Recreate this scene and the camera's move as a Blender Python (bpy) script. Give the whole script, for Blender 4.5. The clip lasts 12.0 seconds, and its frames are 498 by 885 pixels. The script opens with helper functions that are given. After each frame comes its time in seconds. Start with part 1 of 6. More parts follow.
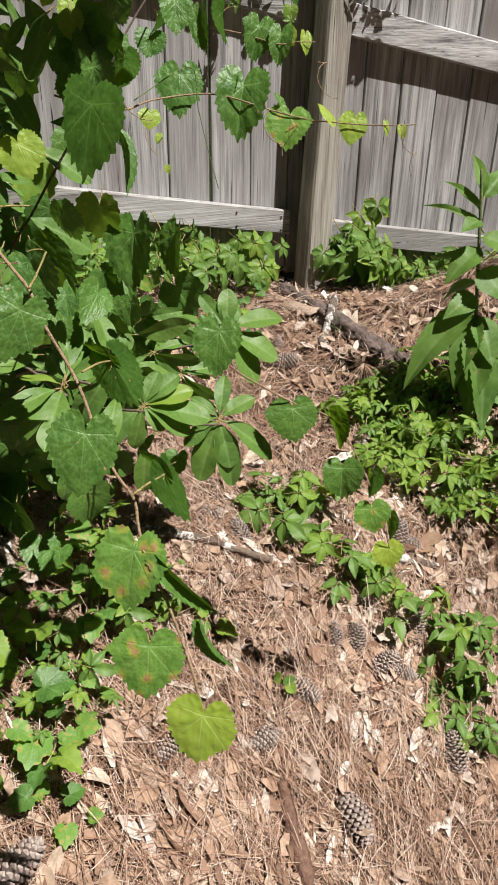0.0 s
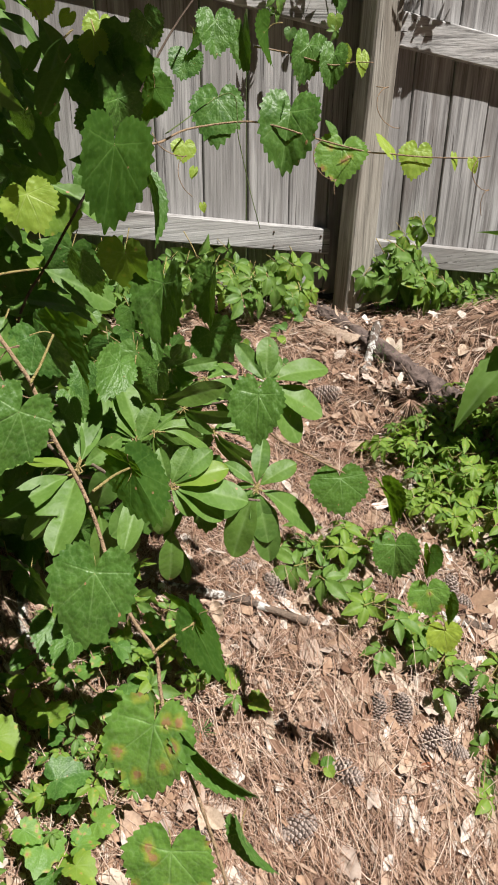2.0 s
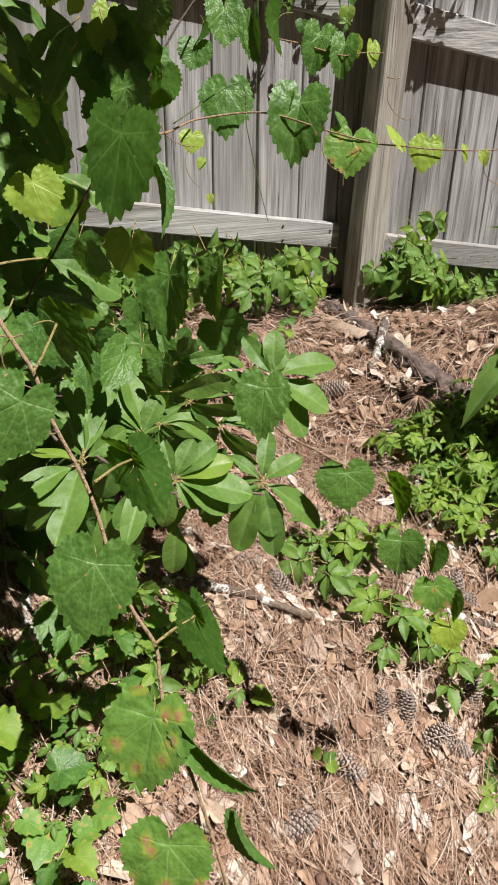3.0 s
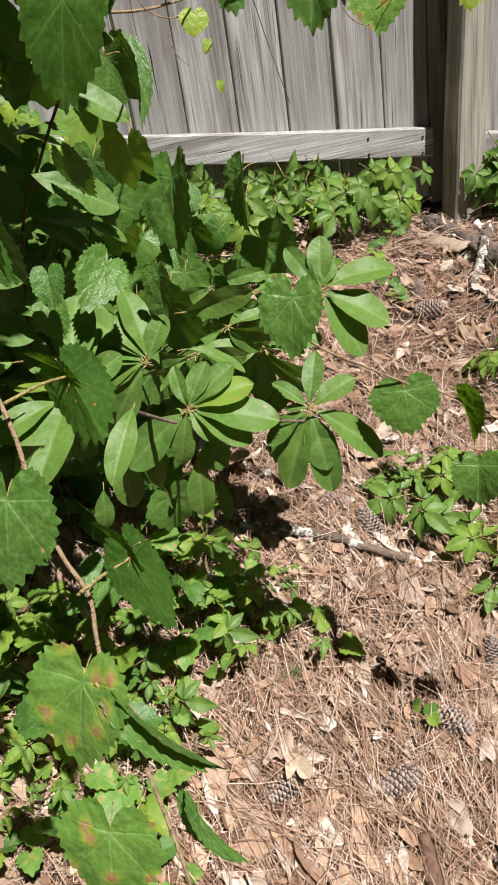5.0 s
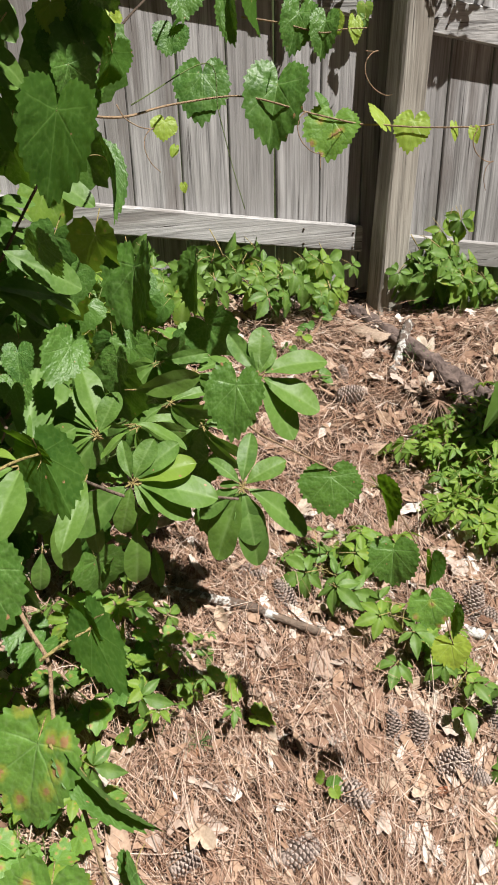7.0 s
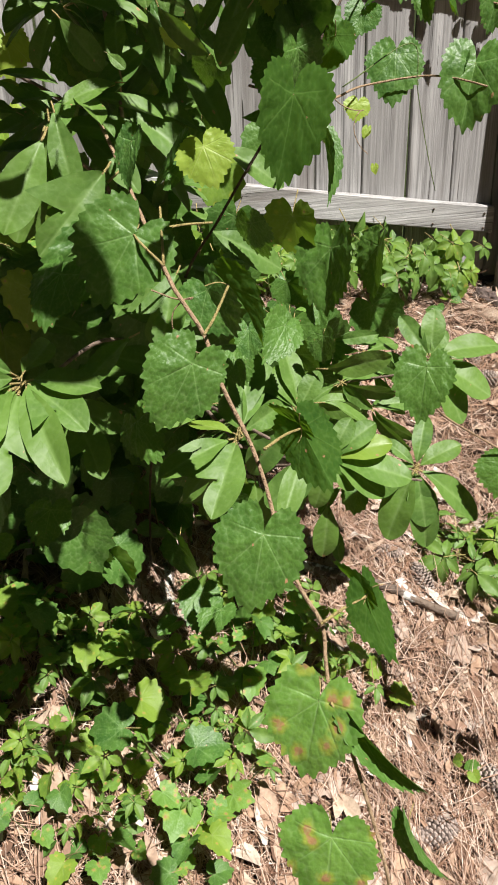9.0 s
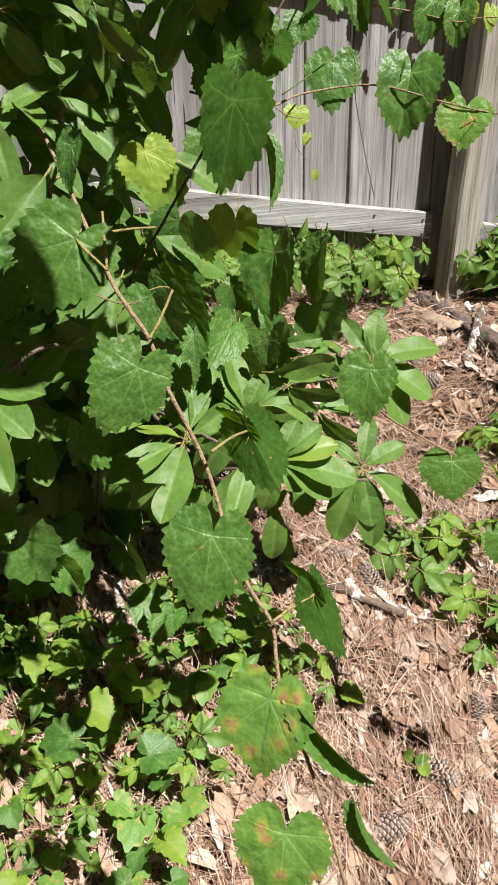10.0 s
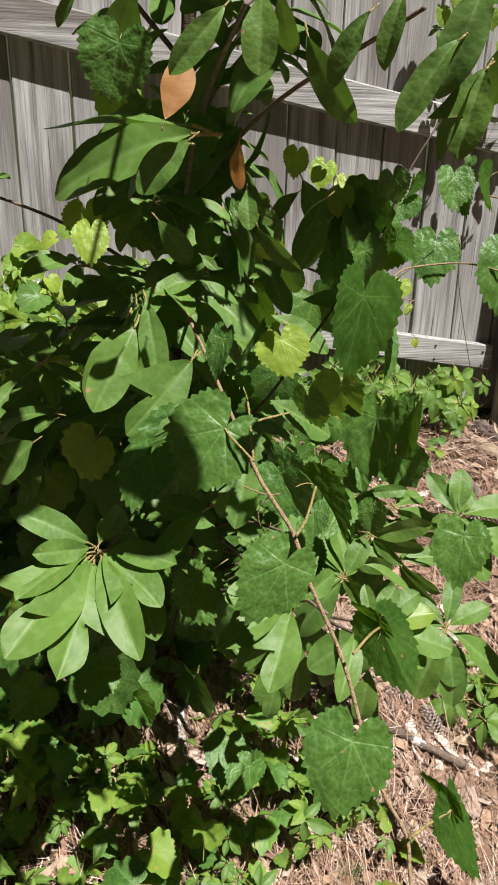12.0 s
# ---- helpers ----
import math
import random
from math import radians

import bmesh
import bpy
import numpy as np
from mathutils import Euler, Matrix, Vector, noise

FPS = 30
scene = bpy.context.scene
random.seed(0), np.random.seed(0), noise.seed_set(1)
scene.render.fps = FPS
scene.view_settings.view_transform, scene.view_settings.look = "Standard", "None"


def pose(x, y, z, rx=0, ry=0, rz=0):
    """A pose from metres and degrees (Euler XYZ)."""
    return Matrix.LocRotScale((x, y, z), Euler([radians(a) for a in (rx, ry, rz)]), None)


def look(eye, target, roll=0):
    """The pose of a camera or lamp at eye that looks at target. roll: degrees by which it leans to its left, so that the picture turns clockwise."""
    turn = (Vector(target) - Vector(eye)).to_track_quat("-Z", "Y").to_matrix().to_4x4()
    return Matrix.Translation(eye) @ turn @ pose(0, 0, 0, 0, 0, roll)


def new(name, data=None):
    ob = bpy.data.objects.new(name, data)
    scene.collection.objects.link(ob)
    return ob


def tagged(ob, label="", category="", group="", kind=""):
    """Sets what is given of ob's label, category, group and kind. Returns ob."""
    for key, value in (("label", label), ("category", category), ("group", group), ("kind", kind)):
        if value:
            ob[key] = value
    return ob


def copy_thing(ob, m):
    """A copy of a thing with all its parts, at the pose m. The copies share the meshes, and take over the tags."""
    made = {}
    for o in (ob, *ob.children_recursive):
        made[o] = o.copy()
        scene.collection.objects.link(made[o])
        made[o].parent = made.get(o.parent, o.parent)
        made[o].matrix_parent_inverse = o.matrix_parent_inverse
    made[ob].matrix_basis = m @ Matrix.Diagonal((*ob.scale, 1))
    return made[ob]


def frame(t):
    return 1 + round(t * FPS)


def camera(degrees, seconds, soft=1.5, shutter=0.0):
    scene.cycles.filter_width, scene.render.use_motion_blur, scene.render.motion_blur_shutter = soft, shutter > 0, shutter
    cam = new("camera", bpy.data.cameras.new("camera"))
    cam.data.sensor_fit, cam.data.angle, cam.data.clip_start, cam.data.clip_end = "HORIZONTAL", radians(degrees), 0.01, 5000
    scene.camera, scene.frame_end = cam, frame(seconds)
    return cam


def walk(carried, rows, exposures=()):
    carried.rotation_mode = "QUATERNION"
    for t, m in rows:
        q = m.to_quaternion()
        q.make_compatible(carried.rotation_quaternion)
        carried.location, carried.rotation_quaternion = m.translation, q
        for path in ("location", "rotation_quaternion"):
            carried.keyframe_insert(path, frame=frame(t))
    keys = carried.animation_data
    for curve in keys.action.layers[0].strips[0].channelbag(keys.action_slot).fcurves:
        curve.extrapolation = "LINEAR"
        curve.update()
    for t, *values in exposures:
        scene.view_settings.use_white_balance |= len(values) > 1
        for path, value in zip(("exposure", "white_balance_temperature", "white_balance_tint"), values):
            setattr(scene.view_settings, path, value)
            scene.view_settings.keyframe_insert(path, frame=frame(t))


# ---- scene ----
cam = camera(38.0, 12.0, soft=1.8)
PATH = [
    (0, (-1.145, -2.258, 0.719), (-0.349, -0.696, -0.244), 0.7),
    (0.5, (-1.189, -2.356, 0.778), (-0.429, -0.753, -0.144), -0.9),
    (1, (-1.13, -2.217, 0.746), (-0.472, -0.598, -0.226), -1.6),
    (1.5, (-1.085, -2.113, 0.733), (-0.445, -0.483, -0.232), -2.0),
    (2, (-1.091, -2.114, 0.738), (-0.367, -0.513, -0.218), 0.3),
    (2.5, (-1.098, -2.116, 0.737), (-0.378, -0.518, -0.226), 0.7),
    (3, (-1.087, -2.112, 0.734), (-0.385, -0.509, -0.234), 0.6),
    (3.5, (-1.057, -2.103, 0.725), (-0.437, -0.492, -0.285), -0.6),
    (3.7, (-1.047, -2.087, 0.727), (-0.47, -0.475, -0.308), -0.8),
    (5.3, (-0.945, -2.078, 0.64), (-0.643, -0.407, -0.417), -10.9),
    (5.5, (-0.938, -2.082, 0.639), (-0.631, -0.407, -0.41), -10.1),
    (6, (-0.93, -2.091, 0.656), (-0.513, -0.389, -0.309), -7.0),
    (6.5, (-0.949, -2.099, 0.669), (-0.406, -0.411, -0.255), -4.5),
    (7, (-0.992, -2.105, 0.695), (-0.407, -0.437, -0.24), -1.7),
    (7.5, (-1.05, -2.08, 0.7), (-0.507, -0.417, -0.27), -0.0),
    (7.7, (-1.074, -2.071, 0.71), (-0.604, -0.392, -0.27), -0.3),
    (9.3, (-1.11, -2.089, 0.702), (-0.745, -0.379, -0.269), -2.9),
    (9.5, (-1.108, -2.09, 0.699), (-0.725, -0.382, -0.268), -3.0),
    (10, (-1.11, -2.09, 0.706), (-0.605, -0.415, -0.262), -1.7),
    (10.5, (-1.114, -2.095, 0.716), (-0.533, -0.43, -0.225), -0.7),
    (11, (-1.117, -2.099, 0.726), (-0.491, -0.439, -0.197), 0.2),
    (11.5, (-1.15, -2.075, 0.739), (-0.547, -0.387, -0.147), 2.2),
    (12, (-1.183, -2.063, 0.784), (-0.728, -0.263, 0.042), 1.2),
]
walk(cam, [(t, look(eye, target, roll)) for t, eye, target, roll in PATH], [(0.0, 0.46), (3.5, 0.47), (5.5, 0.52), (6.5, 0.53), (7.5, 0.54), (9.5, 0.70), (10.5, 0.68), (12.0, 0.58)])

# ---- world and sun ----
TO_SUN = Vector((0.25, -0.38, 0.90)).normalized()
world = bpy.data.worlds.new("world")
scene.world = world
world.use_nodes = True
wn = world.node_tree.nodes
sky = wn.new("ShaderNodeTexSky")
sky.sky_type, sky.sun_disc = "NISHITA", False
sky.sun_elevation = math.asin(TO_SUN.z)
sky.sun_rotation = math.atan2(TO_SUN.x, TO_SUN.y)
world.node_tree.links.new(sky.outputs[0], wn["Background"].inputs[0])
wn["Background"].inputs[1].default_value = 0.004
sun = new("sun", bpy.data.lights.new("sun", "SUN"))
sun.data.energy, sun.data.angle, sun.data.color = 5.8, radians(0.53), (1.0, 0.955, 0.90)
sun.matrix_world = look(TO_SUN * 20, (0, 0, 0))


# ---- materials ----
class Nodes:
    """Short way to write a node material."""

    def __init__(self, name):
        self.m = bpy.data.materials.new(name)
        self.m.use_nodes = True
        self.t = self.m.node_tree
        self.bsdf = self.t.nodes["Principled BSDF"]
        self.out = self.t.nodes["Material Output"]

    def put(self, socket, v):
        if isinstance(v, bpy.types.NodeSocket):
            self.t.links.new(v, socket)
        else:
            socket.default_value = v

    def n(self, kind, _out=0, _set=None, **ins):
        nd = self.t.nodes.new("ShaderNode" + kind)
        if "operation" in (_set or {}):
            nd.operation = _set["operation"]
        if "bands_direction" in (_set or {}):
            nd.wave_type, nd.bands_direction = "BANDS", _set["bands_direction"]
        for k, v in ins.items():
            key = int(k[1:]) if k[0] == "i" and k[1:].isdigit() else k.replace("_", " ")
            self.put(nd.inputs[key], v)
        return nd.outputs[_out]

    def coords(self, scale=(1, 1, 1), which="Object"):
        c = self.t.nodes.new("ShaderNodeTexCoord").outputs[which]
        return self.n("Mapping", Vector=c, Scale=scale)

    def place(self, scale=(1, 1, 1)):
        g = self.t.nodes.new("ShaderNodeNewGeometry").outputs["Position"]
        return self.n("Mapping", Vector=g, Scale=scale)

    def noise(self, vec, scale, detail=4.0, rough=0.6):
        return self.n("TexNoise", Vector=vec, Scale=scale, Detail=detail, Roughness=rough)

    def cells(self, vec, scale, size="3D"):
        nd = self.t.nodes.new("ShaderNodeTexVoronoi")
        nd.voronoi_dimensions = size
        self.t.links.new(vec, nd.inputs["Vector"])
        nd.inputs["Scale"].default_value = scale
        return nd.outputs["Distance"]

    def ramp(self, fac, *stops):
        nd = self.t.nodes.new("ShaderNodeValToRGB")
        el = nd.color_ramp.elements
        while len(el) < len(stops):
            el.new(0.5)
        for e, (p, c) in zip(el, stops):
            e.position, e.color = p, (*c, 1) if len(c) == 3 else c
        self.t.links.new(fac, nd.inputs[0])
        return nd.outputs[0]

    def mix(self, fac, a, b, how="MIX"):
        nd = self.t.nodes.new("ShaderNodeMix")
        nd.data_type, nd.blend_type = "RGBA", how
        for s, v in ((nd.inputs[0], fac), (nd.inputs[6], a), (nd.inputs[7], b)):
            self.put(s, (*v, 1) if isinstance(v, tuple) and len(v) == 3 else v)
        return nd.outputs[2]

    def math(self, how, a, b=0.0):
        return self.n("Math", _set={"operation": how}, i0=a, i1=b)

    def rand(self, island=False):
        if island:
            return self.t.nodes.new("ShaderNodeNewGeometry").outputs["Random Per Island"]
        return self.t.nodes.new("ShaderNodeObjectInfo").outputs["Random"]

    def attr(self, name):
        nd = self.t.nodes.new("ShaderNodeAttribute")
        nd.attribute_name = name
        return nd.outputs["Fac"]

    def bump(self, height, strength=0.5, dist=0.002):
        return self.n("Bump", Height=height, Strength=strength, Distance=dist)

    def finish(self, color, rough=0.8, normal=None, spec=0.4):
        self.put(self.bsdf.inputs["Base Color"], color if isinstance(color, bpy.types.NodeSocket) else (*color, 1))
        self.put(self.bsdf.inputs["Roughness"], rough)
        self.bsdf.inputs["Specular IOR Level"].default_value = spec
        if normal is not None:
            self.put(self.bsdf.inputs["Normal"], normal)
        return self.m


def leaf_material(name, dark, light, vein, glow, through_part=0.33, rough=0.42, spots=0.0, puckered=0.1, gloss=0.36):
    k = Nodes(name)
    obj = k.coords()
    shift = k.n("VectorMath", _set={"operation": "ADD"}, i0=obj, i1=k.n("CombineXYZ", X=k.math("MULTIPLY", k.rand(), 37.0), Y=k.math("MULTIPLY", k.rand(), 11.0)))
    patch = k.noise(shift, 2.6, 3)
    fine = k.noise(shift, 30.0, 4)
    c = k.mix(k.ramp(patch, (0.3, (0, 0, 0)), (0.72, (1, 1, 1))), dark, light)
    c = k.mix(k.math("MULTIPLY", k.rand(), 0.55), c, (light[0] * 1.12, light[1] * 1.02, light[2] * 0.8))
    c = k.mix(k.math("MULTIPLY", fine, 0.16), c, tuple(v * 0.45 for v in dark))
    v = k.attr("vein")
    c = k.mix(k.math("MULTIPLY", k.math("POWER", v, 1.5), 0.5), c, vein)
    blot = k.cells(shift, 1.9, "2D")
    blot = k.math("ADD", blot, k.math("MULTIPLY", k.math("SUBTRACT", k.noise(shift, 7.0, 4), 0.5), 0.36))
    hole = k.ramp(blot, (max(spots - 0.02, 0.0), (1, 1, 1)), (0.008 + spots * 1.2, (0, 0, 0)))
    rim = k.ramp(blot, (0.03 + spots * 1.2, (1, 1, 1)), (0.10 + spots * 1.7, (0, 0, 0)))
    c = k.mix(k.math("MULTIPLY", rim, 0.5 if spots else 0.0), c, (0.42, 0.40, 0.06))
    c = k.mix(k.math("MULTIPLY", hole, 0.85), c, (0.40, 0.19, 0.11))
    cell = k.cells(k.n("VectorMath", _set={"operation": "ADD"}, i0=shift, i1=k.n("CombineXYZ", X=k.math("MULTIPLY", patch, 0.10), Y=k.math("MULTIPLY", fine, 0.05))), 15.0, "2D")
    quilt = k.math("SUBTRACT", 1.0, cell)
    c = k.mix(k.math("MULTIPLY", k.ramp(cell, (0.45, (0, 0, 0)), (0.8, (1, 1, 1))), 0.30 * min(puckered * 2, 1)), c, vein)
    h = k.math("SUBTRACT", k.math("ADD", k.math("MULTIPLY", fine, 0.2), k.math("MULTIPLY", quilt, puckered)), k.math("MULTIPLY", v, 0.3))
    k.finish(c, rough, k.bump(h, 0.6, 0.0009), gloss)
    tr = k.n("BsdfTranslucent", Color=k.mix(0.75, c, glow, "MIX"))
    mx = k.t.nodes.new("ShaderNodeMixShader")
    mx.inputs[0].default_value = through_part
    k.t.links.new(k.bsdf.outputs[0], mx.inputs[1])
    k.t.links.new(tr, mx.inputs[2])
    k.t.links.new(mx.outputs[0], k.out.inputs[0])
    return k.m


VINE = leaf_material("vine_leaf_green", (0.038, 0.110, 0.021), (0.094, 0.205, 0.038), (0.20, 0.33, 0.11), (0.17, 0.34, 0.012), 0.20, 0.42, 0.0, 0.6, 0.34)
# shade put into the colour: darker VINE for backlit leaves, mostly seen from beneath
VINE_SHADED_BACK = leaf_material("vine_leaf_shaded_underside", (0.026, 0.080, 0.014), (0.050, 0.118, 0.020), (0.12, 0.22, 0.05), (0.20, 0.40, 0.012), 0.42, 0.8, 0.0, 0.5, 0.06)
VINE_YOUNG = leaf_material("vine_leaf_young", (0.24, 0.38, 0.05), (0.36, 0.50, 0.08), (0.48, 0.58, 0.20), (0.42, 0.56, 0.03), 0.4)
VINE_SPOT = leaf_material("vine_leaf_spotted", (0.095, 0.225, 0.036), (0.175, 0.335, 0.065), (0.26, 0.41, 0.15), (0.24, 0.46, 0.015), 0.32, 0.46, 0.10, 0.5, 0.34)
SAP = leaf_material("sassafras_leaf_green", (0.065, 0.142, 0.028), (0.121, 0.228, 0.045), (0.20, 0.31, 0.10), (0.18, 0.36, 0.020), 0.18, 0.48, 0.0, 0.35, 0.30)
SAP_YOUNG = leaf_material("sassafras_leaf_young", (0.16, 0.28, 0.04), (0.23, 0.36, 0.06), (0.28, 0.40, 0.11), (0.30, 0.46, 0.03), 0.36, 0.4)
SAP_DEAD = leaf_material("sassafras_leaf_dead", (0.38, 0.18, 0.06), (0.48, 0.25, 0.09), (0.34, 0.15, 0.06), (0.62, 0.28, 0.07), 0.45, 0.6)
NEEDLE_GREEN = leaf_material("green_needle", (0.06, 0.14, 0.04), (0.10, 0.20, 0.06), (0.12, 0.22, 0.08), (0.15, 0.3, 0.03), 0.15, 0.5)
CREEPER = leaf_material("creeper_leaf_green", (0.056, 0.132, 0.024), (0.130, 0.238, 0.042), (0.19, 0.29, 0.09), (0.19, 0.34, 0.03), 0.2, 0.48, 0.0, 0.25, 0.30)
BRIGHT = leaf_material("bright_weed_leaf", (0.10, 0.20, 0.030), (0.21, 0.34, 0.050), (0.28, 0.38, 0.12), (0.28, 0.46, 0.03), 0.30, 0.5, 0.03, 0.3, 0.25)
WEED = leaf_material("weed_leaf_green", (0.062, 0.140, 0.028), (0.120, 0.225, 0.045), (0.19, 0.30, 0.10), (0.20, 0.38, 0.03), 0.24, 0.5, 0.0, 0.4, 0.25)


def plain_bark(name, a, b, scale=60.0, rough=0.85, white=None, amount=0.5):
    k = Nodes(name)
    p = k.place((1, 1, 1))
    n1, n2 = k.noise(p, scale, 5), k.noise(p, scale * 0.22, 3)
    c = k.mix(k.ramp(n1, (0.3, (0, 0, 0)), (0.7, (1, 1, 1))), a, b)
    c = k.mix(k.math("MULTIPLY", n2, 0.5), c, tuple(v * 0.5 for v in a))
    if white:
        n4 = k.math("ADD", k.math("MULTIPLY", k.noise(p, scale * 0.7, 6, 0.75), 0.55), k.math("MULTIPLY", n2, 0.45))
        c = k.mix(k.ramp(n4, (1 - amount, (0, 0, 0)), (1.05 - amount, (1, 1, 1))), c, white)
    return k.finish(c, rough, k.bump(n1, 1.0, 0.005))


STEM = plain_bark("vine_stem", (0.29, 0.19, 0.11), (0.48, 0.34, 0.215), 220)
STEM_DARK = plain_bark("dark_stem", (0.06, 0.042, 0.03), (0.13, 0.09, 0.06), 220)
STEM_GREEN = plain_bark("green_stem", (0.10, 0.17, 0.04), (0.19, 0.24, 0.07), 220, 0.5)
PETIOLE = plain_bark("petiole", (0.36, 0.32, 0.11), (0.50, 0.36, 0.16), 300, 0.5)
BARK = plain_bark("twig_bark", (0.13, 0.095, 0.07), (0.27, 0.20, 0.155), 90)
LICHEN = plain_bark("lichened_bark", (0.085, 0.062, 0.048), (0.20, 0.15, 0.12), 90, 0.9, (0.54, 0.53, 0.50), 0.505)
LOGBARK = plain_bark("log_bark_grey", (0.05, 0.036, 0.032), (0.25, 0.185, 0.16), 55, 0.95)
CHIP = plain_bark("pine_bark_chip", (0.34, 0.245, 0.18), (0.62, 0.49, 0.38), 120)
WOOD_RED = plain_bark("rotten_wood", (0.12, 0.065, 0.045), (0.25, 0.145, 0.10), 110)


def fence_wood(name, axis, tone, relief=0.5):
    """Weathered softwood: long grain, wide rings, dark stains and fine cracks along one axis."""
    k = Nodes(name)

    def along(cross, length):
        q = [cross, cross, cross]
        q[axis] = length
        return k.n("Mapping", Vector=shift, Scale=tuple(q))

    shift = k.n("VectorMath", _set={"operation": "ADD"}, i0=k.place(), i1=k.n("CombineXYZ", X=k.math("MULTIPLY", k.rand(), 9.0), Y=k.math("MULTIPLY", k.rand(), 23.0), Z=k.math("MULTIPLY", k.rand(), 7.0)))
    grain = k.noise(along(210.0, 4.0), 1.0, 6, 0.65)
    rings = k.noise(along(52.0, 2.6), 1.0, 3, 0.55)
    stain = k.noise(along(11.0, 1.7), 1.0, 4, 0.6)
    broad = k.noise(along(5.0, 2.5), 1.0, 3)
    lines = k.math("ADD", k.math("MULTIPLY", grain, 0.5), k.math("MULTIPLY", rings, 0.5))
    c = k.ramp(lines, (0.38, tuple(v * 0.28 for v in tone)), (0.46, tuple(v * 0.74 for v in tone)), (0.53, tuple(v * 1.06 for v in tone)), (0.62, tuple(min(v * 1.38, 0.9) for v in tone)))
    c = k.mix(k.ramp(broad, (0.42, (0, 0, 0)), (0.75, (0.5, 0.5, 0.5))), c, (tone[0] * 0.56, tone[1] * 0.54, tone[2] * 0.52))
    c = k.mix(k.ramp(stain, (0.48, (0, 0, 0)), (0.66, (0.85, 0.85, 0.85))), c, (tone[0] * 0.36, tone[1] * 0.315, tone[2] * 0.29))
    c = k.mix(k.math("MULTIPLY", k.rand(), 0.6), c, (tone[0] * 0.60, tone[1] * 0.585, tone[2] * 0.57))
    cracks = k.ramp(k.noise(along(160.0, 2.2), 1.0, 2), (0.27, (0, 0, 0)), (0.32, (1, 1, 1)))
    c = k.mix(k.math("SUBTRACT", 1.0, cracks), c, (0.07, 0.06, 0.055))
    return k.finish(c, 0.88, k.bump(k.math("ADD", lines, cracks), relief, 0.004), 0.25)


PICKET = fence_wood("weathered_picket", 2, (0.415, 0.41, 0.41), 0.8)
RAIL = fence_wood("weathered_rail", 0, (0.47, 0.465, 0.46), 0.8)
POST = fence_wood("weathered_post", 2, (0.45, 0.425, 0.375), 1.0)


def island_material(name, stops, rough=0.85, scale=90.0, glow=0.0):
    k = Nodes(name)
    c = k.ramp(k.rand(True), *stops)
    n = k.noise(k.place(), scale, 4)
    c = k.mix(k.ramp(n, (0.35, (0, 0, 0)), (0.8, (0.6, 0.6, 0.6))), c, tuple(v * 0.4 for v in stops[0][1]))
    old = k.ramp(k.noise(k.place(), 16.0, 4, 0.65), (0.48, (0, 0, 0)), (0.66, (0.6, 0.6, 0.6)))
    c = k.mix(old, c, (0.185, 0.10, 0.062))
    return k.finish(c, rough, k.bump(n, 0.4, 0.002), 0.3)


NEEDLE = island_material("pine_needle", [(0.0, (0.13, 0.065, 0.042)), (0.3, (0.35, 0.20, 0.125)), (0.7, (0.54, 0.375, 0.28)), (1.0, (0.72, 0.59, 0.49))], 0.5, 200)
LITTER = island_material("leaf_litter", [(0.0, (0.13, 0.07, 0.045)), (0.2, (0.32, 0.20, 0.14)), (0.45, (0.46, 0.31, 0.21)), (0.70, (0.46, 0.33, 0.245)), (0.86, (0.54, 0.42, 0.315)), (0.95, (0.74, 0.67, 0.60))], 0.8, 120)


def object_tones(name, stops, scale=120.0):
    k = Nodes(name)
    c = k.ramp(k.rand(), *stops)
    n = k.noise(k.place(), scale, 5)
    c = k.mix(k.ramp(n, (0.4, (0, 0, 0)), (0.8, (0.7, 0.7, 0.7))), c, (0.16, 0.10, 0.07))
    c = k.mix(k.math("MULTIPLY", k.attr("vein"), 0.4), c, (0.2, 0.14, 0.09))
    return k.finish(c, 0.8, k.bump(n, 0.5, 0.002), 0.3)


DEAD = object_tones("dead_leaf_tan", [(0.0, (0.32, 0.20, 0.13)), (0.4, (0.47, 0.34, 0.24)), (0.8, (0.60, 0.48, 0.37)), (1.0, (0.62, 0.54, 0.45))])
PALE = object_tones("dead_leaf_pale", [(0.0, (0.36, 0.27, 0.215)), (0.55, (0.54, 0.455, 0.395)), (0.9, (0.80, 0.76, 0.71))], 90)
DEAD_RED = object_tones("dead_leaf_russet", [(0.0, (0.26, 0.085, 0.04)), (1.0, (0.38, 0.16, 0.07))])

k = Nodes("pine_cone_scale")
n = k.noise(k.place(), 240, 4)
c = k.ramp(k.rand(True), (0.0, (0.33, 0.26, 0.225)), (0.6, (0.44, 0.36, 0.315)), (1.0, (0.54, 0.455, 0.41)))
CONE = k.finish(k.mix(k.math("MULTIPLY", n, 0.45), c, (0.12, 0.085, 0.07)), 0.75, k.bump(n, 0.6, 0.002))

k = Nodes("forest_soil")
p = k.place()
n1, n2, n3 = k.noise(p, 9, 5), k.noise(p, 70, 5), k.noise(p, 260, 3)
c = k.ramp(n2, (0.3, (0.05, 0.032, 0.024)), (0.5, (0.13, 0.085, 0.06)), (0.72, (0.27, 0.19, 0.14)))
c = k.mix(k.ramp(n1, (0.4, (0, 0, 0)), (0.7, (0.6, 0.6, 0.6))), c, (0.09, 0.058, 0.042))
c = k.mix(k.math("MULTIPLY", n3, 0.4), c, (0.07, 0.045, 0.03))
north = k.n("SeparateXYZ", _out=1, Vector=k.place())
lawn = k.ramp(n2, (0.3, (0.020, 0.028, 0.010)), (0.7, (0.05, 0.065, 0.022)))
c = k.mix(k.n("MapRange", Value=north, From_Min=0.25, From_Max=0.7), c, lawn)
